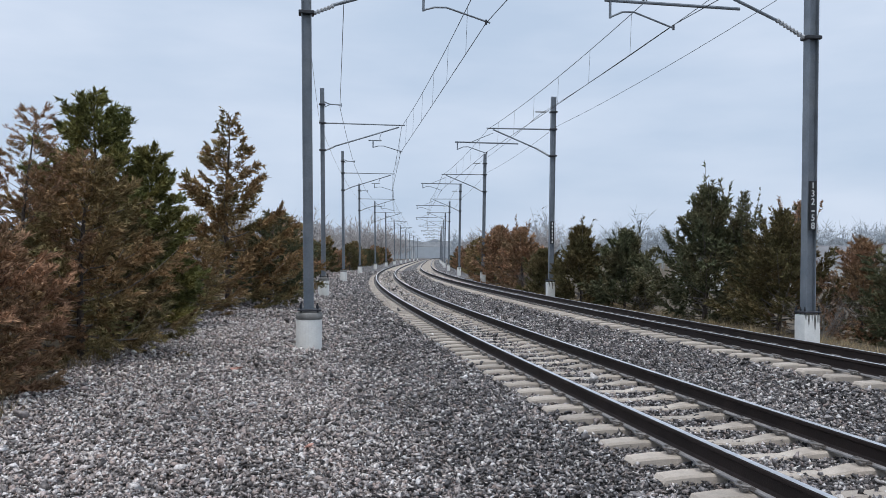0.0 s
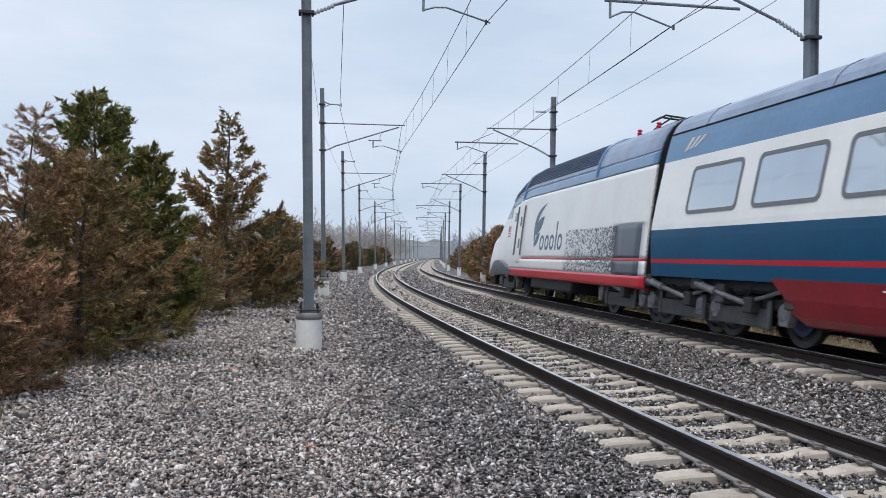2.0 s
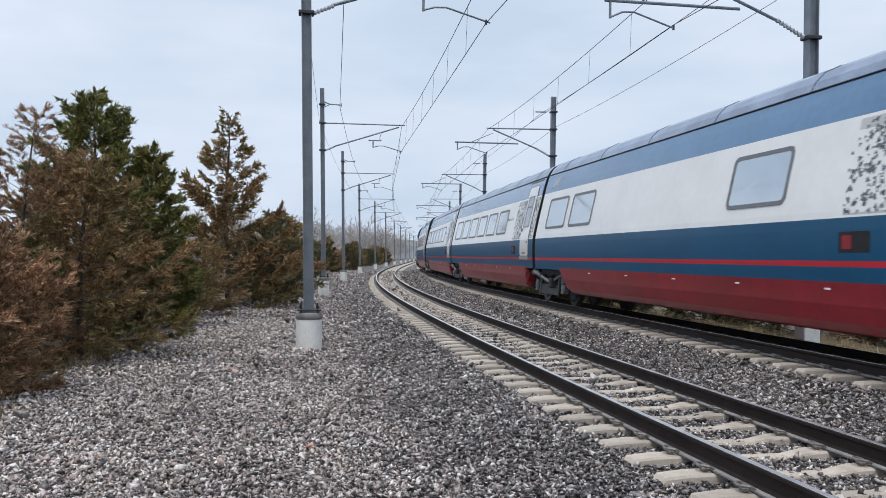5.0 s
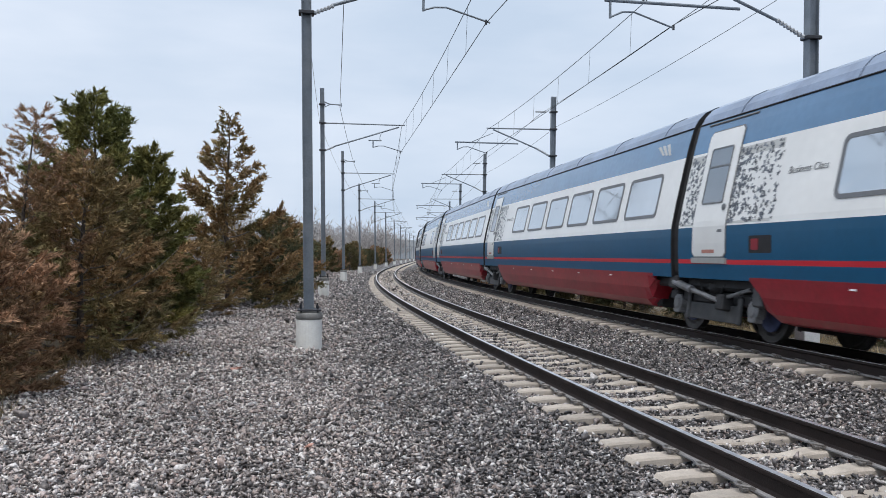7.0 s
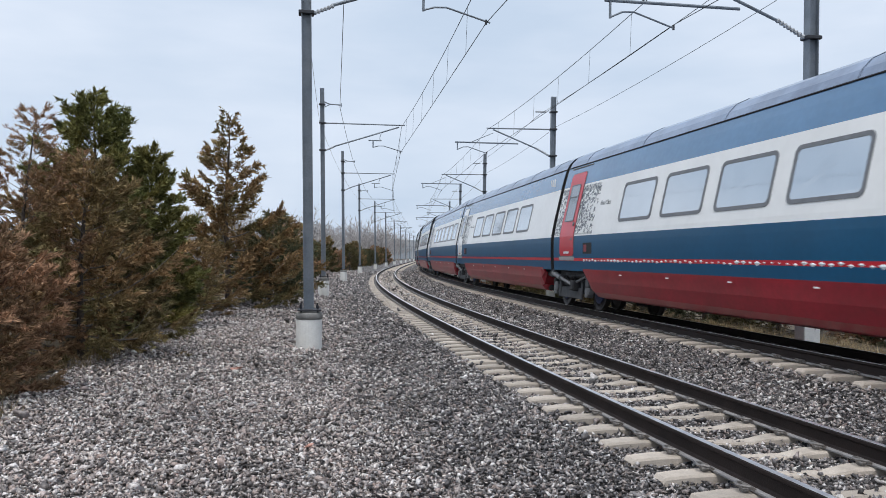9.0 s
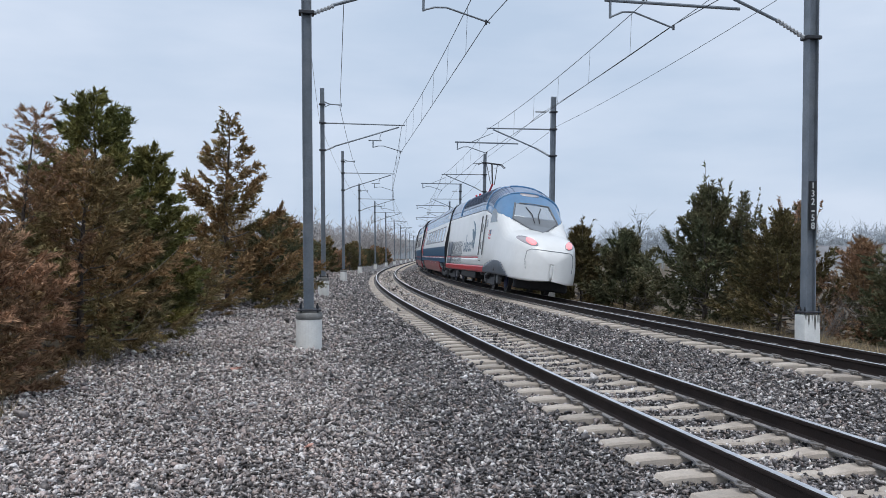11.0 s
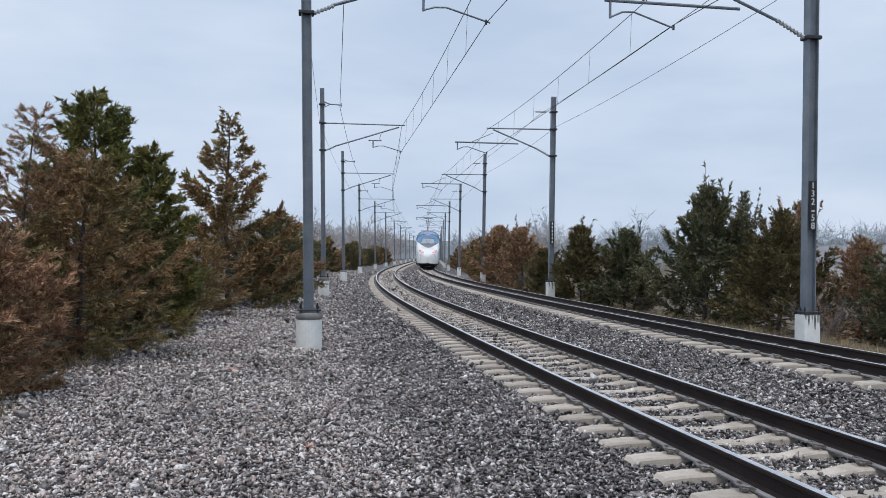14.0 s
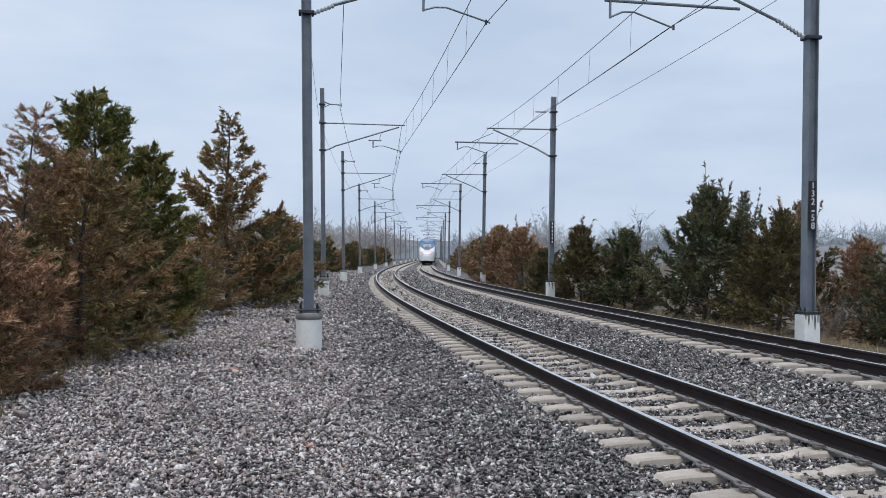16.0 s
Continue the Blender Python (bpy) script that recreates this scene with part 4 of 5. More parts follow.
def build_distance():
    rng = np.random.default_rng(33)

    def along(s0, s1, o0, o1):
        def f():
            s, o = rng.uniform(s0, s1), rng.uniform(o0, o1)
            x, y, _ = spot(s, o)
            return x, y, -1.2
        return f
    # M_FARWOOD and M_HILL carry the distance haze in their colour
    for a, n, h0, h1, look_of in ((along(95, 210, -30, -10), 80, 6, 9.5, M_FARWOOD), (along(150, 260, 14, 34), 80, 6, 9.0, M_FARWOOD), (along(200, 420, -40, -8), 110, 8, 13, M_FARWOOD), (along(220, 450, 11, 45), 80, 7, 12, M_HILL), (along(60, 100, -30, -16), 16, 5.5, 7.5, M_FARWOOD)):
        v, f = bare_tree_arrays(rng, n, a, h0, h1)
        tagged(new("bare_woods", np_mesh("bare_woods", v, f, look_of)), "leafless winter woods with haze painted into their pale grey", "trees", kind="stuff")
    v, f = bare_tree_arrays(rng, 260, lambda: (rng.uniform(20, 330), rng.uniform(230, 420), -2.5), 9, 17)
    tagged(new("bare_woods", np_mesh("bare_woods", v, f, M_HILL)), "line of distant winter woods with haze painted into the colour", "trees", kind="stuff")
    # wooded ridge that closes the view all round, mist painted into its pale colour
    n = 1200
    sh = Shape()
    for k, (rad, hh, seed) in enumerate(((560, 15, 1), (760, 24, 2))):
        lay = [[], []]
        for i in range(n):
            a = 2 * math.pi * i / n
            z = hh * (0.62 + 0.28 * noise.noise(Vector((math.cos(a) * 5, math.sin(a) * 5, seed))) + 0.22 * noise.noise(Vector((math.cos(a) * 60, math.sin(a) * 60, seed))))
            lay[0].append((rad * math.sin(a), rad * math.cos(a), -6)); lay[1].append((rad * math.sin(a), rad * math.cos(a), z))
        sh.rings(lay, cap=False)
    tagged(new("backdrop", sh.mesh("backdrop", M_HILL)), "ridge of distant woodland with mist painted into its pale colour", "backdrop", kind="structure")
    # road bridge across the line far off
    x, y, _ = spot(470, 2)
    b = thing("road_bridge", pose(x, y, 0, 0, 0, 4), "pale concrete road bridge across the railway in the distance", "bridge")
    part("deck", Shape().box(-26, 26, -5, 5, 6.8, 8.4, 0.1), M_BRIDGE, b)
    part("parapet", Shape().box(-26, 26, -5.1, -4.8, 8.4, 9.4, 0.05), M_BRIDGE, b)
    for q in (-13, 13):
        part("pier", Shape().box(q - 0.9, q + 0.9, -4.5, 4.5, -2, 6.8, 0.1), M_BRIDGE, b)
    for q in (-26, 26):
        part("abutment", Shape().box(q - 2, q + 2, -5, 5, -3, 6.9, 0.1), M_BRIDGE, b)
    # pale houses behind the trees on the field side
    for x, y, w, d, h, turn in ((33, 92, 12, 8, 3.4, 20), (52, 110, 14, 9, 3.6, -12), (62, 95, 10, 8, 3.2, 35)):
        hs = thing("house", pose(x, y, -2.3, 0, 0, turn), "pale sided house half hidden behind cedars", "house", "houses beyond the trees")
        part("wall", Shape().box(-w / 2, w / 2, -d / 2, d / 2, 0, h, 0.02), M_WALLWHITE, hs)
        part("roof", Shape().add([(-w / 2 - 0.4, -d / 2 - 0.4, h), (w / 2 + 0.4, -d / 2 - 0.4, h), (w / 2 + 0.4, d / 2 + 0.4, h), (-w / 2 - 0.4, d / 2 + 0.4, h), (-w / 2 - 0.4, 0, h + 2.2), (w / 2 + 0.4, 0, h + 2.2)],
                                 [(0, 1, 5, 4), (2, 3, 4, 5), (1, 2, 5), (3, 0, 4), (3, 2, 1, 0)]), M_ROOFGREY, hs)
        for q in (-w / 3, 0, w / 3):
            part("window", Shape().box(q - 0.5, q + 0.5, -d / 2 - 0.03, -d / 2 + 0.02, 1.0, 2.2), M_TSHIELD, hs)


def build_litter():
    for x, y, s, seed, lab in ((-1.27, 7.9, 0.055, 4, "crumpled orange plastic scrap on the stones"), (-3.25, 13.2, 0.07, 5, "faded red plastic scrap on the stones")):
        rng = random.Random(seed)
        sh = Shape()
        for k in range(5):
            a = k * 1.3
            c = Vector((0.5 * s * math.cos(a), 0.5 * s * math.sin(a), 0))
            sh.add([c + Vector((s * rng.uniform(-1, 1), s * rng.uniform(-1, 1), s * rng.uniform(0.0, 0.7))) for _ in range(4)], [(0, 1, 2), (0, 2, 3), (0, 3, 1), (1, 3, 2)])
        ob = new("plastic_scrap", sh.mesh("plastic_scrap", M_SCRAP))
        ob.matrix_basis = pose(x, y, 0.0)
        tagged(ob, lab, "litter")


# ---- train ----
# car frame: x to the right of travel, y forward, z up from the rail top
SIDE_Z = [0.93, 1.06, 1.19, 1.27, 1.40, 1.55, 1.70, 1.85, 1.95, 2.4, 3.0, 3.27, 3.45, 3.66, 3.86]
SIDE_X = [1.445, 1.469, 1.491, 1.503, 1.522, 1.541, 1.557, 1.568, 1.565, 1.528, 1.462, 1.432, 1.410, 1.378, 1.340]
BANDS = [("sill_panel", 0.93, 1.19, M_TBLUE, "deep blue lower side panel"), ("red_stripe", 1.19, 1.27, M_TRED, "thin red stripe"),
         ("lower_panel", 1.27, 1.85, M_TBLUE, "deep blue side panel"), ("window_band", 1.85, 3.27, M_TWHITE, "off-white window band leaning inwards"),
         ("upper_panel", 3.27, 3.86, M_TUPPER, "sky blue upper side panel")]
ROOF = [(-1.34, 3.865), (-1.27, 4.04), (-1.14, 4.21), (-0.90, 4.36), (-0.48, 4.48), (0.0, 4.52)]


def side_x(z):
    return float(np.interp(z, SIDE_Z, SIDE_X))


def strip(pts, y0, y1, thick=0.035, sign=1, step=6.0):
    """A curved side panel of some thickness between two stations."""
    sh = Shape()
    lay = []
    for y in np.linspace(y0, y1, max(2, int((y1 - y0) / step) + 1)):
        ring = [(sign * x, y, z) for x, z in pts] + [(sign * (x + thick), y, z) for x, z in reversed(pts)]
        lay.append(ring if sign < 0 else ring)
    return sh.rings(lay)


def rounded(y0, y1, z0, z1, r, x_out, x_in, sign, n=5, slant=0.0):
    """Rounded rectangular plate on the side of a car, between two depths."""
    loop = []
    for cy, cz, a0 in ((y1 - r, z1 - r, 0), (y0 + r, z1 - r, 90), (y0 + r, z0 + r, 180), (y1 - r, z0 + r, 270)):
        for i in range(n):
            a = radians(a0 + 90 * i / (n - 1))
            loop.append((cy + r * math.cos(a), cz + r * math.sin(a)))
    return loop


def plate(loop, out, thick, sign):
    sh = Shape()
    a = [(sign * (side_x(z) + out), y, z) for y, z in loop]
    b = [(sign * (side_x(z) + out - thick), y, z) for y, z in loop]
    return sh.rings([b, a])


def ring_plate(loop, inner, out, thick, sign):
    sh = Shape()
    k = len(loop)
    f = lambda lp, d: [(sign * (side_x(z) + d), y, z) for y, z in lp]
    lay = [f(loop, out - thick), f(loop, out), f(inner, out), f(inner, out - thick)]
    return sh.rings(lay + [lay[0]], cap=False)


def windows(car, y_list, width, z0, z1, sides=(-1, 1)):
    cache = {}
    for sign in sides:
        for y in y_list:
            lo, li = rounded(y, y + width, z0, z1, 0.13, 0, 0, sign), rounded(y + 0.07, y + width - 0.07, z0 + 0.07, z1 - 0.07, 0.09, 0, 0, sign)
            w = part("window", ring_plate(lo, li, 0.012, 0.04, sign), M_TFRAME, car, "grey rubber window gasket")
            part("pane", plate(li, 0.005, 0.03, sign), M_TGLASS, w, "coated window glass mirroring the pale sky")


def speckle_shape(y_from, y_to, z0, z1, sign, n, rng, size=0.029, out=0.004):
    """Scattered small slanting triangles, dense at y_from and thinning to y_to."""
    sh = Shape()
    for _ in range(n):
        q = rng.random() ** 1.45
        y, z = y_from + (y_to - y_from) * q, rng.uniform(z0, z1)
        r, a = size * rng.uniform(0.6, 1.5), rng.uniform(0, 6.28)
        tri = [(y + r * math.cos(a + k), max(z0 - 0.02, z + r * math.sin(a + k))) for k in (0, 1.9, 4.0)]
        if sign > 0:
            tri.reverse()
        sh.add([(sign * (side_x(b) + out), c, b) for c, b in tri], [(0, 1, 2)])
    return sh


def words(body, size, parent, m, material):
    cu = bpy.data.curves.new("lettering", "FONT")
    cu.body, cu.size, cu.extrude, cu.shear = body, size, 0.001, 0.15
    tmp = bpy.data.objects.new("lettering", cu)
    me = bpy.data.meshes.new_from_object(tmp)
    bpy.data.objects.remove(tmp)
    me.materials.append(material)
    part("lettering", me, material, parent, "lettering that reads " + body, m=m)


def bogie(car, yc, label="running gear with two wheelsets"):
    """Side frames, wheels with discs, springs, dampers, brackets and hoses."""
    span = lambda sx, a, b: (min(sx * a, sx * b), max(sx * a, sx * b))
    b = part("bogie", Shape().box(-1.12, 1.12, yc - 0.45, yc + 0.45, 0.42, 0.62, 0.04).box(-1.16, -0.98, yc - 1.75, yc + 1.75, 0.50, 0.72, 0.04).box(0.98, 1.16, yc - 1.75, yc + 1.75, 0.50, 0.72, 0.04), M_TGEAR, car, label)
    wm = Shape().lathe([(0.08, -0.07), (0.36, -0.05), (0.40, -0.075), (0.46, -0.072), (0.452, 0.045), (0.49, 0.05), (0.485, 0.075), (0.38, 0.07), (0.34, 0.03), (0.08, 0.06)], 28).mesh("wheel", M_TWHEEL)
    disc = Shape().lathe([(0.10, 0.0), (0.31, 0.0), (0.31, 0.03), (0.24, 0.045), (0.10, 0.045)], 24).mesh("brake_disc", M_TDISC)
    for y in (yc - 1.32, yc + 1.32):
        for sx in (-1, 1):
            turn = -90 if sx < 0 else 90
            part("wheel", wm, M_TWHEEL, b, "bare steel wheel", m=pose(sx * 0.752, y, 0.455, 0, turn, 0))
            part("brake_disc", disc, M_TDISC, b, "blue-grey disc on the wheel", m=pose(sx * 0.83, y, 0.455, 0, turn, 0))
            part("axle_box", Shape().lathe([(0.17, 0), (0.19, 0.05), (0.17, 0.15), (0.09, 0.19)], 14).moved(pose(sx * 1.05, y, 0.46, 0, turn, 0)).box(*span(sx, 1.06, 1.22), y - 0.12, y + 0.12, 0.26, 0.42, 0.02), M_TLIGHTGEAR, b, "pale grey axle box cover")
            part("spring", insulator(Shape(), (sx * 1.14, y, 0.62), (sx * 1.14, y, 0.92), 0.13, 5), M_TGEAR, b, "coil spring over the axle box")
        part("axle", Shape().tube([(-0.8, y, 0.455), (0.8, y, 0.455)], 0.085, 10), M_TGEAR, b)
    for sx in (-1, 1):
        part("side_plate", Shape().box(*span(sx, 1.17, 1.20), yc - 0.92, yc + 0.86, 0.20, 0.50, 0.01).box(*span(sx, 1.16, 1.23), yc - 0.98, yc - 0.86, 0.18, 0.66, 0.02).box(*span(sx, 1.16, 1.23), yc + 0.80, yc + 0.92, 0.18, 0.66, 0.02), M_TPLATE, b, "dusty grey side plate between the wheels")
        part("damper", Shape().tube([(sx * 1.34, yc + 1.25, 0.84), (sx * 1.34, yc + 0.55, 0.72)], 0.075, 12).tube([(sx * 1.34, yc + 0.55, 0.72), (sx * 1.34, yc - 0.45, 0.56)], 0.045, 10), M_TLIGHTGEAR, b, "light grey yaw damper")
        part("air_spring", Shape().lathe([(0.24, 0), (0.29, 0.06), (0.29, 0.16), (0.22, 0.22)], 14).moved(pose(sx * 1.0, yc, 0.70)), M_TDARK, b)
        part("bracket", Shape().box(*span(sx, 1.05, 1.38), yc - 0.62, yc - 0.38, 0.40, 0.68, 0.03), M_TGEAR, b)
        part("damper_bracket", Shape().box(*span(sx, 1.1, 1.40), yc + 1.05, yc + 1.42, 0.72, 0.97, 0.03), M_TGEAR, b)
        part("stay_rod", Shape().tube([(sx * 1.27, yc - 0.5, 0.62), (sx * 1.27, yc - 1.30, 0.80)], 0.035, 8), M_TLIGHTGEAR, b, "grey stay rod")
        part("hose", Shape().tube([(sx * 1.26, yc + 0.4 - 0.11 * k, 0.86 - 0.035 * k * (8 - k) * 0.55) for k in range(9)], 0.022, 6), M_TDARK, b, "drooping black hose")
        part("sand_box", Shape().box(*span(sx, 1.12, 1.36), yc - 1.78, yc - 1.50, 0.52, 0.88, 0.03), M_TPLATE, b)


def section(y, inset):
    """Outline of the car body at a station, drawn in by some amount."""
    half = [(-(x - inset), y, max(z, 0.93 + inset)) for x, z in zip(SIDE_X, SIDE_Z)] + [(x * (1 - inset * 0.75), y, z - inset) for x, z in ROOF[1:]]
    return half + [(-x, y, z) for x, y, z in reversed(half[:-1])]


GAP = 0.235   # half of the space between two car bodies


def trailer(length, door_at, first_class, cafe, two_bogies, seed, label, skip=()):
    """Passenger car from its rear end (y = -length/2) to its front end."""
    car = thing("passenger_car", Matrix.Identity(4), label, "train car", "cars of the passing train")
    rng = random.Random(seed)
    a, b = -length / 2 + GAP, length / 2 - GAP
    for sign in (-1, 1):
        for name, z0, z1, material, lab in BANDS:
            sp = [(-x, z) for x, z in zip(SIDE_X, SIDE_Z) if z0 <= z <= z1]
            part(name, strip(sp, a, b, 0.035, 1 if sign < 0 else -1), material, car, lab)
    part("roof", Shape().rings([[(x, y, z) for x, z in ROOF] + [(-x, y, z) for x, z in reversed(ROOF[:-1])] + [(1.25, y, 3.80), (-1.25, y, 3.80)] for y in np.linspace(a, b, 7)]), M_TROOF, car, "wet grey-blue roof", False)
    for sx in (-1, 1):
        part("gutter", Shape().tube([(sx * 1.345, a, 3.865), (sx * 1.345, b, 3.865)], 0.016, 6), M_TDARK, car, "dark roof gutter line")
    for y in np.linspace(a + 1.4, b - 1.4, 6):
        part("roof_joint", Shape().tube([(x * 1.002, y, z + 0.004) for x, z in ROOF] + [(-x * 1.002, y, z + 0.004) for x, z in reversed(ROOF[:-1])], 0.007, 5), M_TSLATE, car)
    part("inner_shell", Shape().box(-1.27, 1.27, a + 0.02, b - 0.02, 0.75, 3.66, 0.05), M_TDARK, car, "dark car end and floor frame")
    # bellows between this car and the one behind it
    part("bellows", Shape().rings([section(y, 0.07 + 0.05 * (i % 2)) for i, y in enumerate(np.linspace(a - 2 * GAP - 0.02, a + 0.01, 12))]), M_TDARK, car, "black rubber gangway bellows")
    for y in (a, b):
        part("end_frame", Shape().rings([section(y - 0.03, 0.004), section(y + 0.03, 0.004)]), M_TDARK, car, "dark frame round the car end")
    # skirts between the running gear
    y1 = b - (4.6 if two_bogies == "front" else 2.75)
    y0 = a + (4.4 if two_bogies == "rear" else 1.15)
    prof = [(-0.95, 0.30), (-1.16, 0.33), (-1.28, 0.44), (-1.385, 0.68), (-1.452, 0.93), (-1.466, 0.985), (-1.40, 0.985), (-1.33, 0.68), (-1.22, 0.48), (-0.95, 0.36)]
    for sign in (-1, 1):
        lay = []
        for y, cut in ((y0 - 0.25, 0.35), (y0, 0.12), (y0 + 0.25, 0.0), (y1 - 0.25, 0.0), (y1, 0.12), (y1 + 0.3, 0.40)):
            lay.append([(-sign * x, y, max(z, min(0.93, 0.30 + cut * 1.6))) for x, z in prof])
        part("skirt", Shape().rings(lay), M_TMAROON, car, "dull red underfloor skirt", False)
        for q in np.linspace(y0 + 2.2, y1 - 2.2, 5):
            part("skirt_catch", Shape().box(min(sign * 1.43, sign * 1.455), max(sign * 1.43, sign * 1.455), q - 0.06, q + 0.06, 0.875, 0.90), M_TWHITE, car)
    part("underframe", Shape().box(-1.1, 1.1, y0, y1, 0.32, 0.80, 0.05), M_TDARK, car, "dark underfloor equipment")
    bogie(car, b + GAP - 1.15)
    if two_bogies:
        bogie(car, b - 3.0 if two_bogies == "front" else a + 2.4)
    # door end, lettering, speckles, windows
    f = 1 if door_at == "front" else -1
    e = b + GAP if f > 0 else a - GAP
    yd0, yd1 = sorted((e - f * 0.82, e - f * 1.95))
    for sign in (-1, 1):
        material = M_TRED if first_class else M_TWHITE
        zz = [1.32, 1.55, 1.85, 1.95, 2.4, 3.0, 3.27, 3.45, 3.62]

        def leaf(z_list, y0, y1, out, cut):
            lay = []
            for y, c in ((y0, cut), (y0 + cut, 0), (y1 - cut, 0), (y1, cut)):
                zl = [min(max(z, z_list[0] + c), z_list[-1] - c) for z in z_list]
                lay.append([(sign * (side_x(z) + out), y, z) for z in zl] + [(sign * (side_x(z) - 0.01), y, z) for z in reversed(zl)])
            return Shape().rings(lay)
        d = part("door", leaf(zz, yd0, yd1, 0.022, 0.07), material, car, ("bright red" if first_class else "off-white") + " plug door")
        part("door_seam", leaf([1.30] + zz[1:-1] + [3.645], yd0 - 0.026, yd1 + 0.026, 0.012, 0.08), M_TFRAME, d, "dark door seam")
        lo, li = rounded(yd0 + 0.20, yd1 - 0.20, 2.26, 3.30, 0.04, 0, 0, sign), rounded(yd0 + 0.225, yd1 - 0.225, 2.285, 3.275, 0.03, 0, 0, sign)
        part("door_window", plate(li, 0.030, 0.02, sign), M_TDOORGLASS, d, "tall dark-tinted door window")
        part("door_gasket", ring_plate(lo, li, 0.036, 0.02, sign), M_TFRAME, d)
        part("window_bar", plate(rounded(yd0 + 0.22, yd1 - 0.22, 2.93, 2.96, 0.005, 0, 0, sign), 0.037, 0.01, sign), M_TFRAME, d, "grey bar across the door window")
        part("door_handle", Shape().lathe([(0.06, 0), (0.06, 0.02), (0.03, 0.03)], 10).moved(pose(sign * (side_x(2.18) + 0.022), yd1 - 0.12 if f < 0 else yd0 + 0.12, 2.18, 0, 90 * sign, 0)), M_TFRAME, d)
        part("pull_recess", plate(rounded(yd0 + 0.10, yd0 + 0.24, 1.74, 1.79, 0.01, 0, 0, sign), 0.026, 0.004, sign), M_TFRAME, d)
        part("step_plate", Shape().rings([[(sign * (side_x(z) + k), y, z) for z, k in ((1.20, -0.01), (1.20, 0.03), (1.298, 0.03), (1.298, -0.01))] for y in (yd0 - 0.03, yd1 + 0.03)]), M_TGREYDECAL, d, "pale grey step plate")
        part("door_placard", plate(rounded(yd0 + 0.34, yd1 - 0.36, 1.38, 1.44, 0.012, 0, 0, sign), 0.027, 0.004, sign), M_TSALMON if not first_class else M_TWHITE, d)
        part("rain_strip", Shape().tube([(sign * 1.352, yd0 - 0.3, 3.80), (sign * 1.352, yd1 + 0.2, 3.80)], 0.022, 6), M_TFRAME, car, "dark rain strip over the door")
        part("grey_patch", plate(rounded(*sorted((e - f * 0.26, e - f * 3.25)), 1.88, 3.22, 0.03, 0, 0, sign), 0.002, 0.01, sign), M_TPALE, car, "pale grey painted patch")
        sp = speckle_shape(e - f * 2.0, e - f * 3.3, 1.90, 3.20, sign, 330, rng, 0.040)
        sp2 = speckle_shape(e - f * 0.79, e - f * 0.28, 1.90, 3.20, sign, 150, rng, 0.040)
        sp.add(sp2.v, sp2.f)
        tagged(part("speckle_decal", sp, M_TSPECK, car, "scattered slate-grey triangle pattern"), kind="stuff")
        part("service_panel", plate(rounded(e - f * 3.0 - 0.32, e - f * 3.0 + 0.32, 1.38, 1.66, 0.03, 0, 0, sign), 0.004, 0.02, sign), M_TDARK, car, "small dark service panel with a red inset")
        part("service_inset", plate(rounded(e - f * 3.0 + 0.05, e - f * 3.0 + 0.25, 1.43, 1.61, 0.02, 0, 0, sign), 0.008, 0.01, sign), M_TMAROON, car)
        y_t = e - f * 3.26
        if not cafe:
            text = "First Class" if first_class else "Business Class"
            y_t -= f * 0.25
            m = Matrix(((0, -0.11 * sign, 0.994 * sign, sign * (side_x(2.60) + 0.006)), (sign, 0, 0, y_t if sign * f < 0 else y_t - f * 1.15), (0, 0.994, 0.11, 2.60), (0, 0, 0, 1)))
            words(text, 0.165, car, m, M_TFRAME)
        for q in (0, 1, 2):
            c = length - 1.0 - 0.17 * q
            blade = [(e - f * c, 3.42 + 0.02 * q), (e - f * (c - 0.10), 3.42 + 0.02 * q), (e - f * (c - 0.34 - 0.06 * q), 3.68), (e - f * (c - 0.20 - 0.06 * q), 3.68)]
            part("emblem", Shape().rings([[(sign * (side_x(z) + o), y, z) for y, z in blade] for o in (-0.004, 0.006)]), M_TPALE, car, "pale slanting emblem bar")
    if first_class:
        ice = Shape()
        for q in np.arange(a + 0.3, b - 2.4, 0.21):
            for sign in (-1, 1):
                r, zc = 0.035 * rng.uniform(0.5, 1.4), 1.215 + rng.uniform(-0.02, 0.02)
                x = sign * side_x(zc)
                ice.add([(x, q - r * 2.2, zc), (x, q + r * 2.2, zc + 0.01), (x, q, zc + r), (x, q, zc - r), (x + sign * 0.02, q, zc)], [(0, 2, 4), (2, 1, 4), (1, 3, 4), (3, 0, 4)])
        tagged(part("ice_crust", ice, M_ICE, car, "row of frozen white splashes along the stripe"), kind="stuff")
    n = 7 if length > 20 else 6
    far_end = e - f * length
    ys = []
    for i in range(n):
        if (cafe and i in (2, 3, 4)) or i in skip:
            continue
        y = far_end + f * ((1.58 + 2.25 * i) if length > 20 else (1.1 + 2.18 * i))
        ys.append(min(y, y + f * 1.8))
    windows(car, ys, 1.8, 2.12, 3.05)
    return car


M_TPALE = mat("pale_grey_side_paint", (0.56, 0.56, 0.54), 0.34, vary=0.04, scale=0.8, coat=0.3)

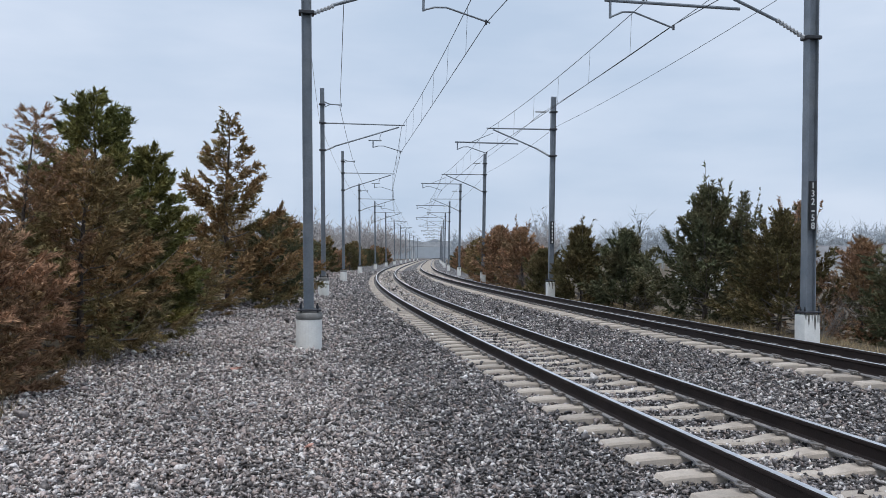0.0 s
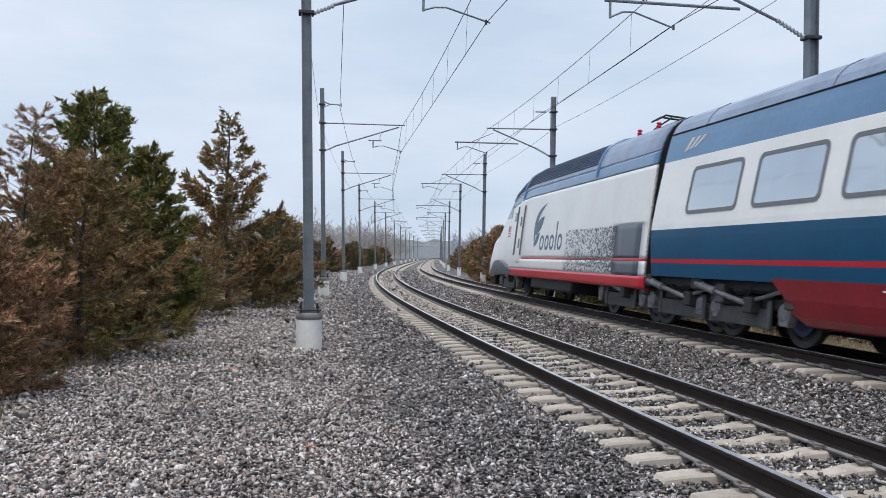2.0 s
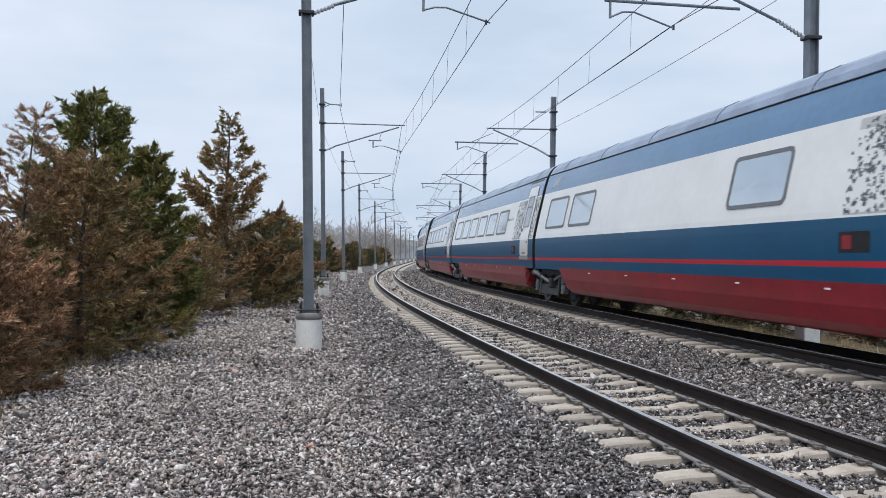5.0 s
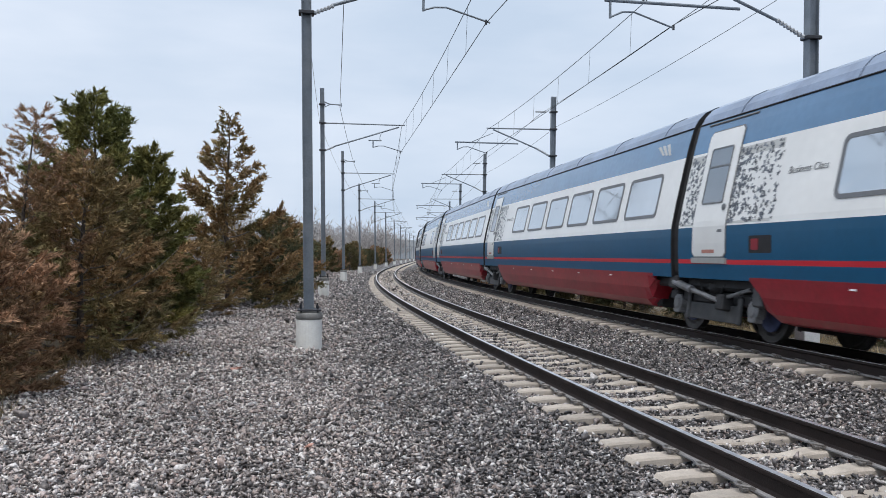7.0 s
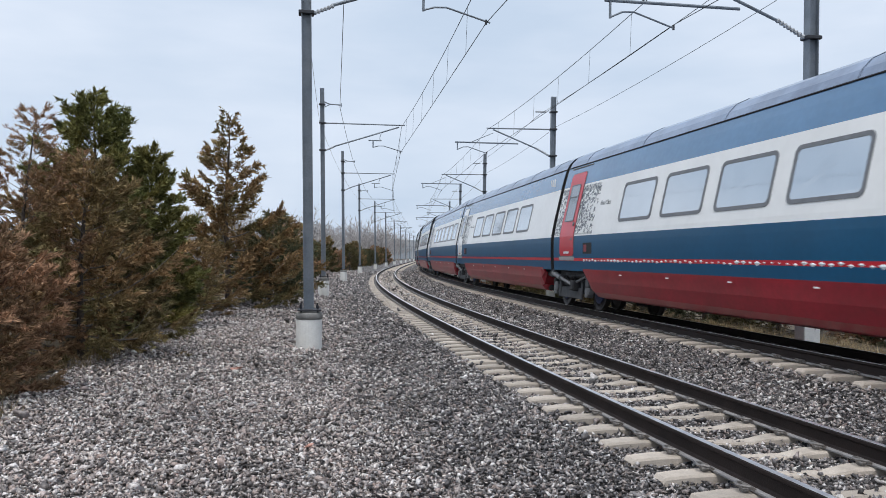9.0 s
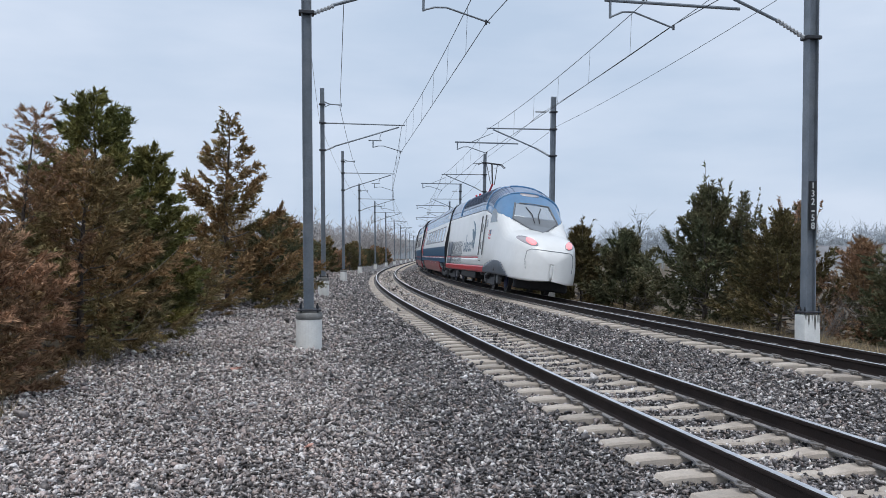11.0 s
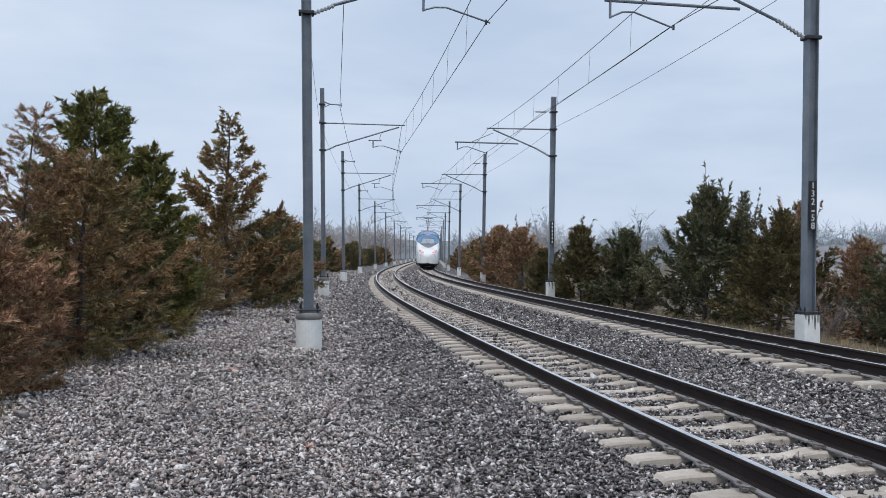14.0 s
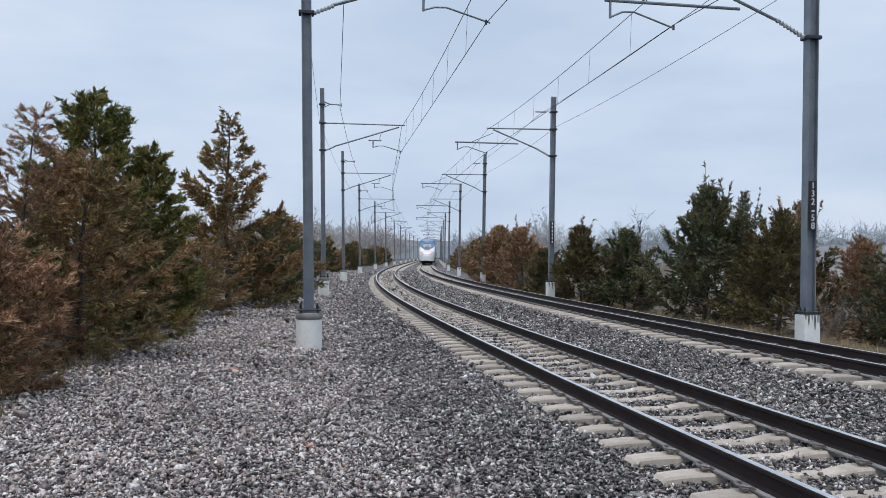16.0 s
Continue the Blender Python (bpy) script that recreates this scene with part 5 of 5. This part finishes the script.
# power car: y = 0 at the coupling end, nose at y = 19.9
LOCO_KEYS = [(-1.25, 0.62), (-1.43, 0.65), (-1.447, 0.90), (-1.452, 1.22), (-1.453, 1.28), (-1.455, 1.56), (-1.455, 2.05), (-1.452, 2.3), (-1.448, 2.6), (-1.44, 2.95), (-1.43, 3.29),
        (-1.405, 3.54), (-1.36, 3.76), (-1.30, 3.95), (-1.20, 4.13), (-1.05, 4.28), (-0.82, 4.41), (-0.52, 4.50), (-0.25, 4.54), (0.0, 4.55)]
LOCO = [tuple((1 - k / 4) * p + k / 4 * q for p, q in zip(a, b)) for a, b in zip(LOCO_KEYS, LOCO_KEYS[1:]) for k in range(4)] + [LOCO_KEYS[-1]]
NOSE_Y, NOSE_L = 16.3, 1.95




def unshort(y):
    """The nose is drawn out on a longer scale and then shortened."""
    return y if y < 13 else 13 + (y - 13) / 0.80


def loco_top(y):
    y = unshort(y)
    return float(np.interp(y, [10.6, 11.6, 12.6, 13.4, 14.2, 15.2, 15.9, 16.4, 17.4, 18.4, 19.1, 19.55, 19.82, 19.92], [4.55, 4.48, 4.28, 3.98, 3.58, 3.04, 2.66, 2.48, 2.34, 2.26, 2.22, 2.2, 2.2, 2.2]))


def loco_width(y):
    y = unshort(y)
    return float(np.interp(y, [12.5, 14.5, 16.0, 17.2, 18.2, 18.9, 19.4, 19.75, 19.92], [1.0, 0.985, 0.95, 0.90, 0.85, 0.80, 0.77, 0.75, 0.74]))


def loco_low(y):
    y = unshort(y)
    return float(np.interp(y, [12.4, 15, 17, 18.4, 19.3, 19.92], [0.0, 0.0, -0.04, -0.10, -0.14, -0.14]))


def loco_ring(y):
    t, w = loco_top(y), loco_width(y)
    k = (t - 1.06) / (4.55 - 1.06)
    hood = min(1.0, max(0.0, (y - 13.0) / 3.2))
    pts = []
    for x, z in LOCO:
        zz = 1.06 + (z - 1.06) * k if z > 1.06 else z + loco_low(y)
        u = min(1, max(0, (z - 1.06) / 3.49))
        pinch = 1 - hood * 0.10 * u
        e = min(0.9999, max(0.0, (y - NOSE_Y) / NOSE_L))
        r = (1 - e ** 2.5) ** 0.4
        pts.append((x * w * pinch * r, y, 1.12 + (zz - 1.12) * (r if zz > 1.12 else 0.8 + 0.2 * r)))
    return pts + [(-x, yy, zz) for x, yy, zz in reversed(pts[:-1])]


def loco_point(y, sx, z):
    """Place on the side of the power car at a height."""
    r = loco_ring(y)[:len(LOCO)]
    zz = [p[2] for p in r]
    return abs(float(np.interp(z, zz, [p[0] for p in r]))) * sx


def nose_front(x, z):
    """Station at which the nose's surface passes a place seen from the front."""
    lo, hi = 12.5, NOSE_Y + NOSE_L - 0.02
    for _ in range(30):
        y = (lo + hi) / 2
        if z < loco_top(y) - 0.02 and abs(x) < abs(loco_point(y, 1, z)):
            lo = y
        else:
            hi = y
    return lo


def nose_patch(sx, xc, zc, rx, rz, out, slant=0.35):
    sh = Shape()
    lay = []
    for k in (1.0, 0.97, 0.6, 0.2):
        ring = []
        for i in range(18):
            a = 2 * math.pi * i / 18
            u, w = k * rx * math.cos(a), k * rz * math.sin(a)
            x, z = xc + u, zc + w + slant * u
            y = nose_front(x, z)
            ring.append((sx * x, y + (out if k < 1 else -0.02) * 1.6, z + (out if k < 1 else -0.02)))
        lay.append(ring)
    return sh.rings(lay)


def power_car(raised, label):
    car = thing("power_car", Matrix.Identity(4), label, "train car", "cars of the passing train")
    rng = random.Random(77)
    ys = np.concatenate([np.linspace(0.2, 11.8, 30), np.linspace(11.9, NOSE_Y, 100), NOSE_Y + (NOSE_L - 0.0004) * np.sin(np.linspace(0.05, 1.5705, 32))])
    rings = [loco_ring(y) for y in ys]
    n = len(rings[0])
    groups = {}
    half = len(LOCO) - 1

    def kind_of(i, j, y):
        jj = j if j < half else 2 * half - 1 - j       # 0 at the foot, half-1 at the ridge
        z = (LOCO[jj][1] + LOCO[jj + 1][1]) / 2
        x, zr = abs(rings[i][j][0] + rings[i + 1][j + 1][0]) / 2, (rings[i][j][2] + rings[i + 1][j + 1][2]) / 2
        if z < 0.90 + 0.35 * min(1.0, max(0.0, (y - 12.6) / 2.0)) - 0.42 * max(0.0, y - 15.4) and y < 17.0:
            return "chin" if y > 12.5 - 0.5 * (0.9 - z) else "red_band"
        if 13.0 < y < 16.1 - 0.9 * x and zr > 2.25 + 0.62 * x:
            if x < 0.92 - 0.30 * (zr - 2.8) and zr < 3.56:
                return "windscreen" if zr > 2.98 else "wiper_panel"
            return "cab_frame" if zr > 2.72 else "body"
        if 1.22 < z < 1.28 and 0.35 < y < 11.1:
            return "stripe"
        if z > 3.29 and y <= 13.0:
            return "roof_edge" if z < 3.62 else "roof"
        if 0.9 < z < 2.05 and 0.5 < y < 2.2:
            return "slate_panel"
        return "body"
    for i in range(len(ys) - 1):
        ym = (ys[i] + ys[i + 1]) / 2
        for j in range(n - 1):
            groups.setdefault(kind_of(i, j, ym), []).append((i, j))
    looks = {"body": (M_TWHITE, "off-white painted body shell"), "chin": (M_TSLATE, "slate-grey front skirt"), "red_band": (M_TRED, "bright red lower band"), "windscreen": (M_TSCREEN, "raked windscreen mirroring the pale sky"), "wiper_panel": (M_TWIPER, "dark grey panel under the windscreen"),
             "cab_frame": (M_TUPPER, "sky blue cab surround"), "stripe": (M_TRED, "thin red stripe"), "roof_edge": (M_TUPPER, "sky blue roof edge"), "roof": (M_TROOF, "grey-blue roof"), "slate_panel": (M_TSLATE, "slate-grey side panel")}
    for name, cells in groups.items():
        sh, seen = Shape(), {}

        def vid(i, j):
            if (i, j) not in seen:
                seen[(i, j)] = len(sh.v); sh.v.append(rings[i][j])
            return seen[(i, j)]
        for i, j in cells:
            sh.f.append((vid(i, j), vid(i, j + 1), vid(i + 1, j + 1), vid(i + 1, j)))
        ob = part(name, sh, looks[name][0], car, looks[name][1], True)
        so = ob.modifiers.new("thickness", "SOLIDIFY"); so.thickness = 0.03; so.offset = -1
    part("end_wall", Shape().rings([[(x, 0.2, z) for x, _, z in loco_ring(0.2)], [(x, 0.26, z) for x, _, z in loco_ring(0.2)]]), M_TDARK, car, "dark rear end wall")
    tip = NOSE_Y + (NOSE_L - 0.0004) * math.sin(1.5705)
    part("nose_tip", Shape().rings([[(x, tip - 0.002, z) for x, _, z in loco_ring(tip)], [(x * 0.6, tip + 0.003, 1.12 + (z - 1.12) * 0.6) for x, _, z in loco_ring(tip)]]), M_TWHITE, car, "off-white nose cap", True)
    part("underframe", Shape().box(-1.25, 1.25, 0.3, 16.4, 0.62, 0.95, 0.06).box(-0.9, 0.9, 16.2, 17.2, 0.62, 0.9, 0.08), M_TDARK, car, "dark underframe")
    part("equipment_box", Shape().box(-1.3, 1.3, 5.6, 9.9, 0.32, 0.76, 0.05), M_TDARK, car, "dark underfloor equipment box")
    part("snow_plough", Shape().box(-1.0, 1.0, 16.7, 17.0, 0.22, 0.7, 0.05), M_TDARK, car, "black plough under the nose")
    bogie(car, 2.1); bogie(car, 13.4)
    # roof louvres
    for sx in (-1, 1):
        for j, frac in enumerate(np.linspace(0, 1, 13)):
            z = 3.74 + 0.74 * frac
            pts = []
            for y in np.linspace(4.3, 13.0, 16):
                r = loco_ring(y)[:half + 1]
                q = np.interp(z, [p[1] for p in LOCO], range(len(LOCO)))
                i0 = int(q); t = q - i0
                p0, p1 = r[i0], r[min(i0 + 1, half)]
                pts.append((sx * -(p0[0] * (1 - t) + p1[0] * t) * 1.004 * -1, y, p0[2] * (1 - t) + p1[2] * t + 0.012))
            part("roof_louvre", Shape().tube(pts, 0.020, 5), M_TLOUVRE, car, "dark roof louvre slat")
    for y in (4.15, 11.6, 13.1):
        part("roof_rib", Shape().tube([(x * 1.004, y, z + 0.01) for x, _, z in loco_ring(y) if z > 3.30], 0.045, 6), M_TUPPER, car, "blue roof rib")
    part("roof_hump", Shape().lathe([(0.32, 0), (0.30, 0.12), (0.16, 0.18)], 14).moved(pose(0, 10.2, 4.38)), M_TROOF, car)
    for sx in (-1, 1):
        # cab door with rails, grab handles and small window
        zz = [1.12, 1.28, 1.84, 2.6, 2.95, 3.24]
        sh = Shape().rings([[(loco_point(y, sx, z) + sx * 0.016, y, z) for z in zz] + [(loco_point(y, sx, z) - sx * 0.01, y, z) for z in reversed(zz)] for y in (11.22, 11.27, 11.87, 11.92)])
        d = part("cab_door", sh, M_TWHITE, car, "off-white cab door")
        for y in (11.14, 12.02):
            part("grab_rail", Shape().tube([(loco_point(y, sx, z) + sx * 0.03, y, z) for z in (1.35, 2.2, 3.05)], 0.028, 6), M_TFRAME, d, "dark vertical grab rail")
        for z in (1.6, 2.35):
            part("door_handle", Shape().box(*sorted((loco_point(11.5, sx, z) + sx * 0.012, loco_point(11.5, sx, z) + sx * 0.03)), 11.42, 11.56, z, z + 0.32, 0.006), M_TFRAME, d)
        part("step_well", Shape().box(*sorted((loco_point(11.5, sx, 1.1) - sx * 0.02, loco_point(11.5, sx, 1.1) + sx * 0.012)), 11.25, 11.7, 1.10, 1.22), M_TDARK, car)
        part("cab_side_window", Shape().rings([[(loco_point(y, sx, z) + sx * o, y, z) for y, z in ((13.02, 2.70), (13.02, 3.16), (13.2, 3.30), (13.5, 3.22), (13.85, 2.98), (14.1, 2.70))] for o in (-0.02, 0.014)]), M_TSHIELD, car, "dark cab side window")
        part("small_window", Shape().rings([[(loco_point(y, sx, z) + sx * o, y, z) for y, z in ((12.25, 2.55), (12.5, 2.55), (12.5, 2.85), (12.25, 2.85))] for o in (-0.02, 0.012)]), M_TSHIELD, car, "small dark square window")
        # striped flag decal
        for i in range(7):
            z = 2.22 - i * 0.058 + 0.14
            part("flag_stripe", Shape().rings([[(loco_point(y, sx, q) + sx * o, y, q) for y, q in ((12.95, z), (13.4, z), (13.4, z + 0.03), (12.95, z + 0.03))] for o in (0.0, 0.006)]), M_TRED, car)
        part("flag_canton", Shape().rings([[(loco_point(y, sx, q) + sx * o, y, q) for y, q in ((13.19, 2.22), (13.4, 2.22), (13.4, 2.40), (13.19, 2.40))] for o in (0.0, 0.009)]), M_LOGO, car)
        # emblem of three curved blades, and plain shapes in place of the maker's lettering
        for p0, c0, p2, c2 in (((9.46, 1.60), (10.15, 2.80), (8.47, 2.96), (9.62, 2.62)), ((9.50, 1.98), (9.42, 2.56), (8.62, 2.56), (8.86, 2.02)), ((9.44, 1.62), (9.42, 2.06), (8.95, 2.04), (9.02, 1.74))):
            bez = lambda a, c, b, q: tuple((1 - q) ** 2 * i + 2 * q * (1 - q) * j + q * q * k for i, j, k in zip(a, c, b))
            loop = [bez(p0, c0, p2, q) for q in np.linspace(0, 1, 9)] + [bez(p2, c2, p0, q) for q in np.linspace(0, 1, 9)[1:-1]]
            part("emblem_blade", Shape().rings([[(loco_point(y, sx, z) + sx * o, y, z) for y, z in loop] for o in (0.0, 0.008)]), M_LOGO, car, "blue curved emblem blade")
        for yc, zz0, zz1, wd in ((8.60, 1.50, 1.97, 0.44), (8.04, 1.50, 1.97, 0.40), (7.50, 1.50, 1.97, 0.42), (7.08, 1.50, 2.36, 0.11), (6.68, 1.50, 1.97, 0.44)):
            if wd > 0.2:
                lo = rounded(yc - wd / 2, yc + wd / 2, zz0, zz1, 0.2, 0, 0, sx); li = rounded(yc - wd / 2 + 0.09, yc + wd / 2 - 0.09, zz0 + 0.09, zz1 - 0.09, 0.12, 0, 0, sx)
                f = lambda lp, o: [(loco_point(y, sx, z) + sx * o, y, z) for y, z in lp]
                lay = [f(lo, 0.0), f(lo, 0.006), f(li, 0.006), f(li, 0.0)]
                sh = Shape().rings(lay + [lay[0]], cap=False)
            else:
                sh = Shape().rings([[(loco_point(y, sx, z) + sx * o, y, z) for y, z in rounded(yc - wd / 2, yc + wd / 2, zz0, zz1, 0.05, 0, 0, sx)] for o in (0.0, 0.006)])
            part("mark", sh, M_LOGO, car, "plain blue shape of the operator's mark")
        # speckles that thicken towards the slate panel
        sh = Shape()
        for _ in range(1700):
            q = rng.random() ** 1.5
            y, z = 2.2 + 3.9 * q, rng.uniform(0.93, 2.04)
            r, a = 0.030 * rng.uniform(0.6, 1.5), rng.uniform(0, 6.28)
            tri = [(y + r * math.cos(a + k), min(2.05, max(0.92, z + r * math.sin(a + k)))) for k in (0, 1.9, 4.0)]
            if sx > 0:
                tri.reverse()
            sh.add([(loco_point(c, sx, b) + sx * 0.005, c, b) for c, b in tri], [(0, 1, 2)])
        tagged(part("speckle_decal", sh, M_TSLATE, car, "slate-grey speckle pattern"), kind="stuff")
        # nose lamps, lying in the curved surface
        hl = part("headlamp", nose_patch(sx, 0.78, 1.95, 0.30, 0.15, 0.012), M_LAMPGLASS, car, "slanted lamp unit", True)
        if raised:
            part("tail_lamp", nose_patch(sx, 0.70, 1.93, 0.15, 0.12, 0.026), M_TAIL, hl, "lit red tail lamp", True)
        part("wiper", Shape().tube([(sx * 0.1, 15.2, loco_top(15.2) + 0.03), (sx * 0.12, 14.7, loco_top(14.7) + 0.04), (sx * 0.3, 14.2, loco_top(14.2) + 0.0)], 0.018, 5), M_TDARK, car, "black wiper arm")
    seam = [(q, 1.66) for q in np.linspace(-0.72, 0.72, 9)] + [(0.84, 1.58), (0.88, 1.3), (0.84, 0.95)]
    seam = [(-x, z) for x, z in reversed(seam[9:])] + seam
    part("nose_seam", Shape().tube([(x, nose_front(x, z) + 0.012, z) for x, z in seam], 0.012, 5), M_TFRAME, car, "dark seam of the nose hatch")
    rim = [(0.70, 3.56), (0.80, 3.2), (0.90, 2.86), (0.62, 2.68), (0.32, 2.48), (0.0, 2.36)]
    rim = [(x, z) for x, z in rim] + [(-x, z) for x, z in reversed(rim[:-1])] + [(0.0, 3.58), (0.70, 3.56)]
    rim = [tuple(p + (q - p) * k / 4 for p, q in zip(a, b)) for a, b in zip(rim, rim[1:]) for k in range(4)]
    part("windscreen_gasket", Shape().tube([(x, nose_front(x, z) + 0.01, z + 0.01) for x, z in rim], 0.028, 6), M_TFRAME, car, "grey gasket round the windscreen")
    part("forehead_lamp", nose_patch(1, 0.0, 4.0, 0.42, 0.085, 0.012, 0.0), M_LAMPGLASS, car, "pale oval lamp glass over the windscreen", True)
    # current collector
    zt = 6.42 if raised else 4.75
    pb = part("pantograph", Shape().box(-0.7, 0.7, 2.4, 4.0, 4.3, 4.46, 0.03), M_TDARK, car, "roof frame of the current collector")
    for x in (-0.55, 0.55):
        for y in (2.6, 3.8):
            part("post_insulator", insulator(Shape(), (x, y, 4.42), (x, y, 4.7), 0.07, 4), M_TRED, pb, "red ribbed insulator")
    knee = (0, 3.95, 5.25) if raised else (0, 4.0, 4.8)
    head = (0, 3.0, zt) if raised else (0, 2.5, 4.82)
    part("lower_arm", Shape().tube([(0, 2.6, 4.6), knee], 0.055, 8), M_TRED if raised else M_TDARK, pb, "lower collector arm")
    part("upper_arm", Shape().tube([knee, head], 0.04, 8).tube([(0.1, knee[1], knee[2]), (0.3, head[1], head[2])], 0.02, 6).tube([(-0.1, knee[1], knee[2]), (-0.3, head[1], head[2])], 0.02, 6), M_TDARK, pb, "upper collector arm")
    part("collector_head", Shape().tube([(-0.72, head[1] - 0.12, head[2] - 0.14), (-0.5, head[1] - 0.12, head[2] + 0.02), (0.5, head[1] - 0.12, head[2] + 0.02), (0.72, head[1] - 0.12, head[2] - 0.14)], 0.025, 6)
         .tube([(-0.72, head[1] + 0.16, head[2] - 0.14), (-0.5, head[1] + 0.16, head[2] + 0.02), (0.5, head[1] + 0.16, head[2] + 0.02), (0.72, head[1] + 0.16, head[2] - 0.14)], 0.025, 6), M_TDARK, pb, "dark collector head")
    return car


M_TLOUVRE = mat("dark_blue_louvre_paint", (0.055, 0.085, 0.15), 0.5, vary=0.15, scale=3)

LEAD_S0, SPEED, END_LEN, MID_LEN = -35.204, 22.607, 21.769, 18.506
CARS = []


def build_train():
    CARS.append(("lead", power_car(False, "white and red streamlined power car with a blue louvred roof")))
    biz = "white and blue passenger car with a red skirt and wide windows"
    end_car = trailer(END_LEN, "rear", False, False, "front", 11, biz)
    CARS.append((1, end_car))
    back = trailer(MID_LEN, "rear", False, False, "", 12, biz)
    CARS.append((2, back)); CARS.append((3, copy_thing(back, Matrix.Identity(4))))
    CARS.append((4, trailer(MID_LEN, "rear", False, True, "", 13, "white and blue cafe car with few windows and a red skirt")))
    front = trailer(MID_LEN, "front", False, False, "", 14, biz)
    CARS.append((5, front))
    for k in (6, 7):
        CARS.append((k, copy_thing(front, Matrix.Identity(4))))
    CARS.append((8, trailer(MID_LEN, "front", False, False, "", 16, biz, (0,))))
    CARS.append((9, trailer(END_LEN, "front", True, False, "rear", 15, "white and blue first class car with a bright red door")))
    CARS.append(("tail", power_car(True, "white streamlined power car with lit tail lamps and raised collector")))


def lean_at(s):
    """Body lean: the cant of the track and the car's own tilt in the bend."""
    return float(np.interp(s, [45, 110], [0.12, 0.015]))


def joint(k, t):
    return LEAD_S0 + SPEED * t - (0 if k == 1 else END_LEN + (min(k, 9) - 2) * MID_LEN + (END_LEN if k == 10 else 0))


def car_pose(a, b, at, flip):
    """Pose of a car whose ends ride at arc lengths a (rear) and b (front)."""
    pa, pb = spot(a, FAR_OFF, FAR_RISE), spot(b, FAR_OFF, FAR_RISE)
    th = math.atan2(pb[0] - pa[0], pb[1] - pa[1])
    o = pa * (1 - at) + pb * at
    m = Matrix.Translation(o) @ Matrix.Rotation(-th, 4, "Z") @ Matrix.Rotation(lean_at((a + b) / 2) * (-1 if flip else 1), 4, "Y")
    return m @ Matrix.Translation((0, 0, 0.2))


def motions():
    for k, car in CARS:
        rows = []
        for i in range(33):
            t = i * 0.5
            if k == "lead":
                s = joint(1, t); m = car_pose(s, s + 15.5, 0.0, False)
            elif k == "tail":
                s = joint(10, t)
                pa, pb = spot(s, FAR_OFF, FAR_RISE), spot(s - 15.5, FAR_OFF, FAR_RISE)
                th = math.atan2(pb[0] - pa[0], pb[1] - pa[1])
                m = Matrix.Translation(pa) @ Matrix.Rotation(-th, 4, "Z") @ Matrix.Rotation(-lean_at(s - 8), 4, "Y") @ Matrix.Translation((0, 0, 0.2))
            else:
                m = car_pose(joint(k + 1, t), joint(k, t), 0.5, False)
            rows.append((t, m))
        walk(car, rows)


# ---- build ----
build_ground()
build_poles()
build_wires()
build_trees()
build_distance()
build_train()
build_grass()
build_litter()
build_bed()
build_track("railway_track", 0.0, 0.0, near_cant, "nearer railway track on concrete sleepers", -6.5, 90.0)
build_track("railway_track", FAR_OFF, FAR_RISE, far_cant, "farther railway track on concrete sleepers", 0.0, 90.0)
build_stones()
motions()
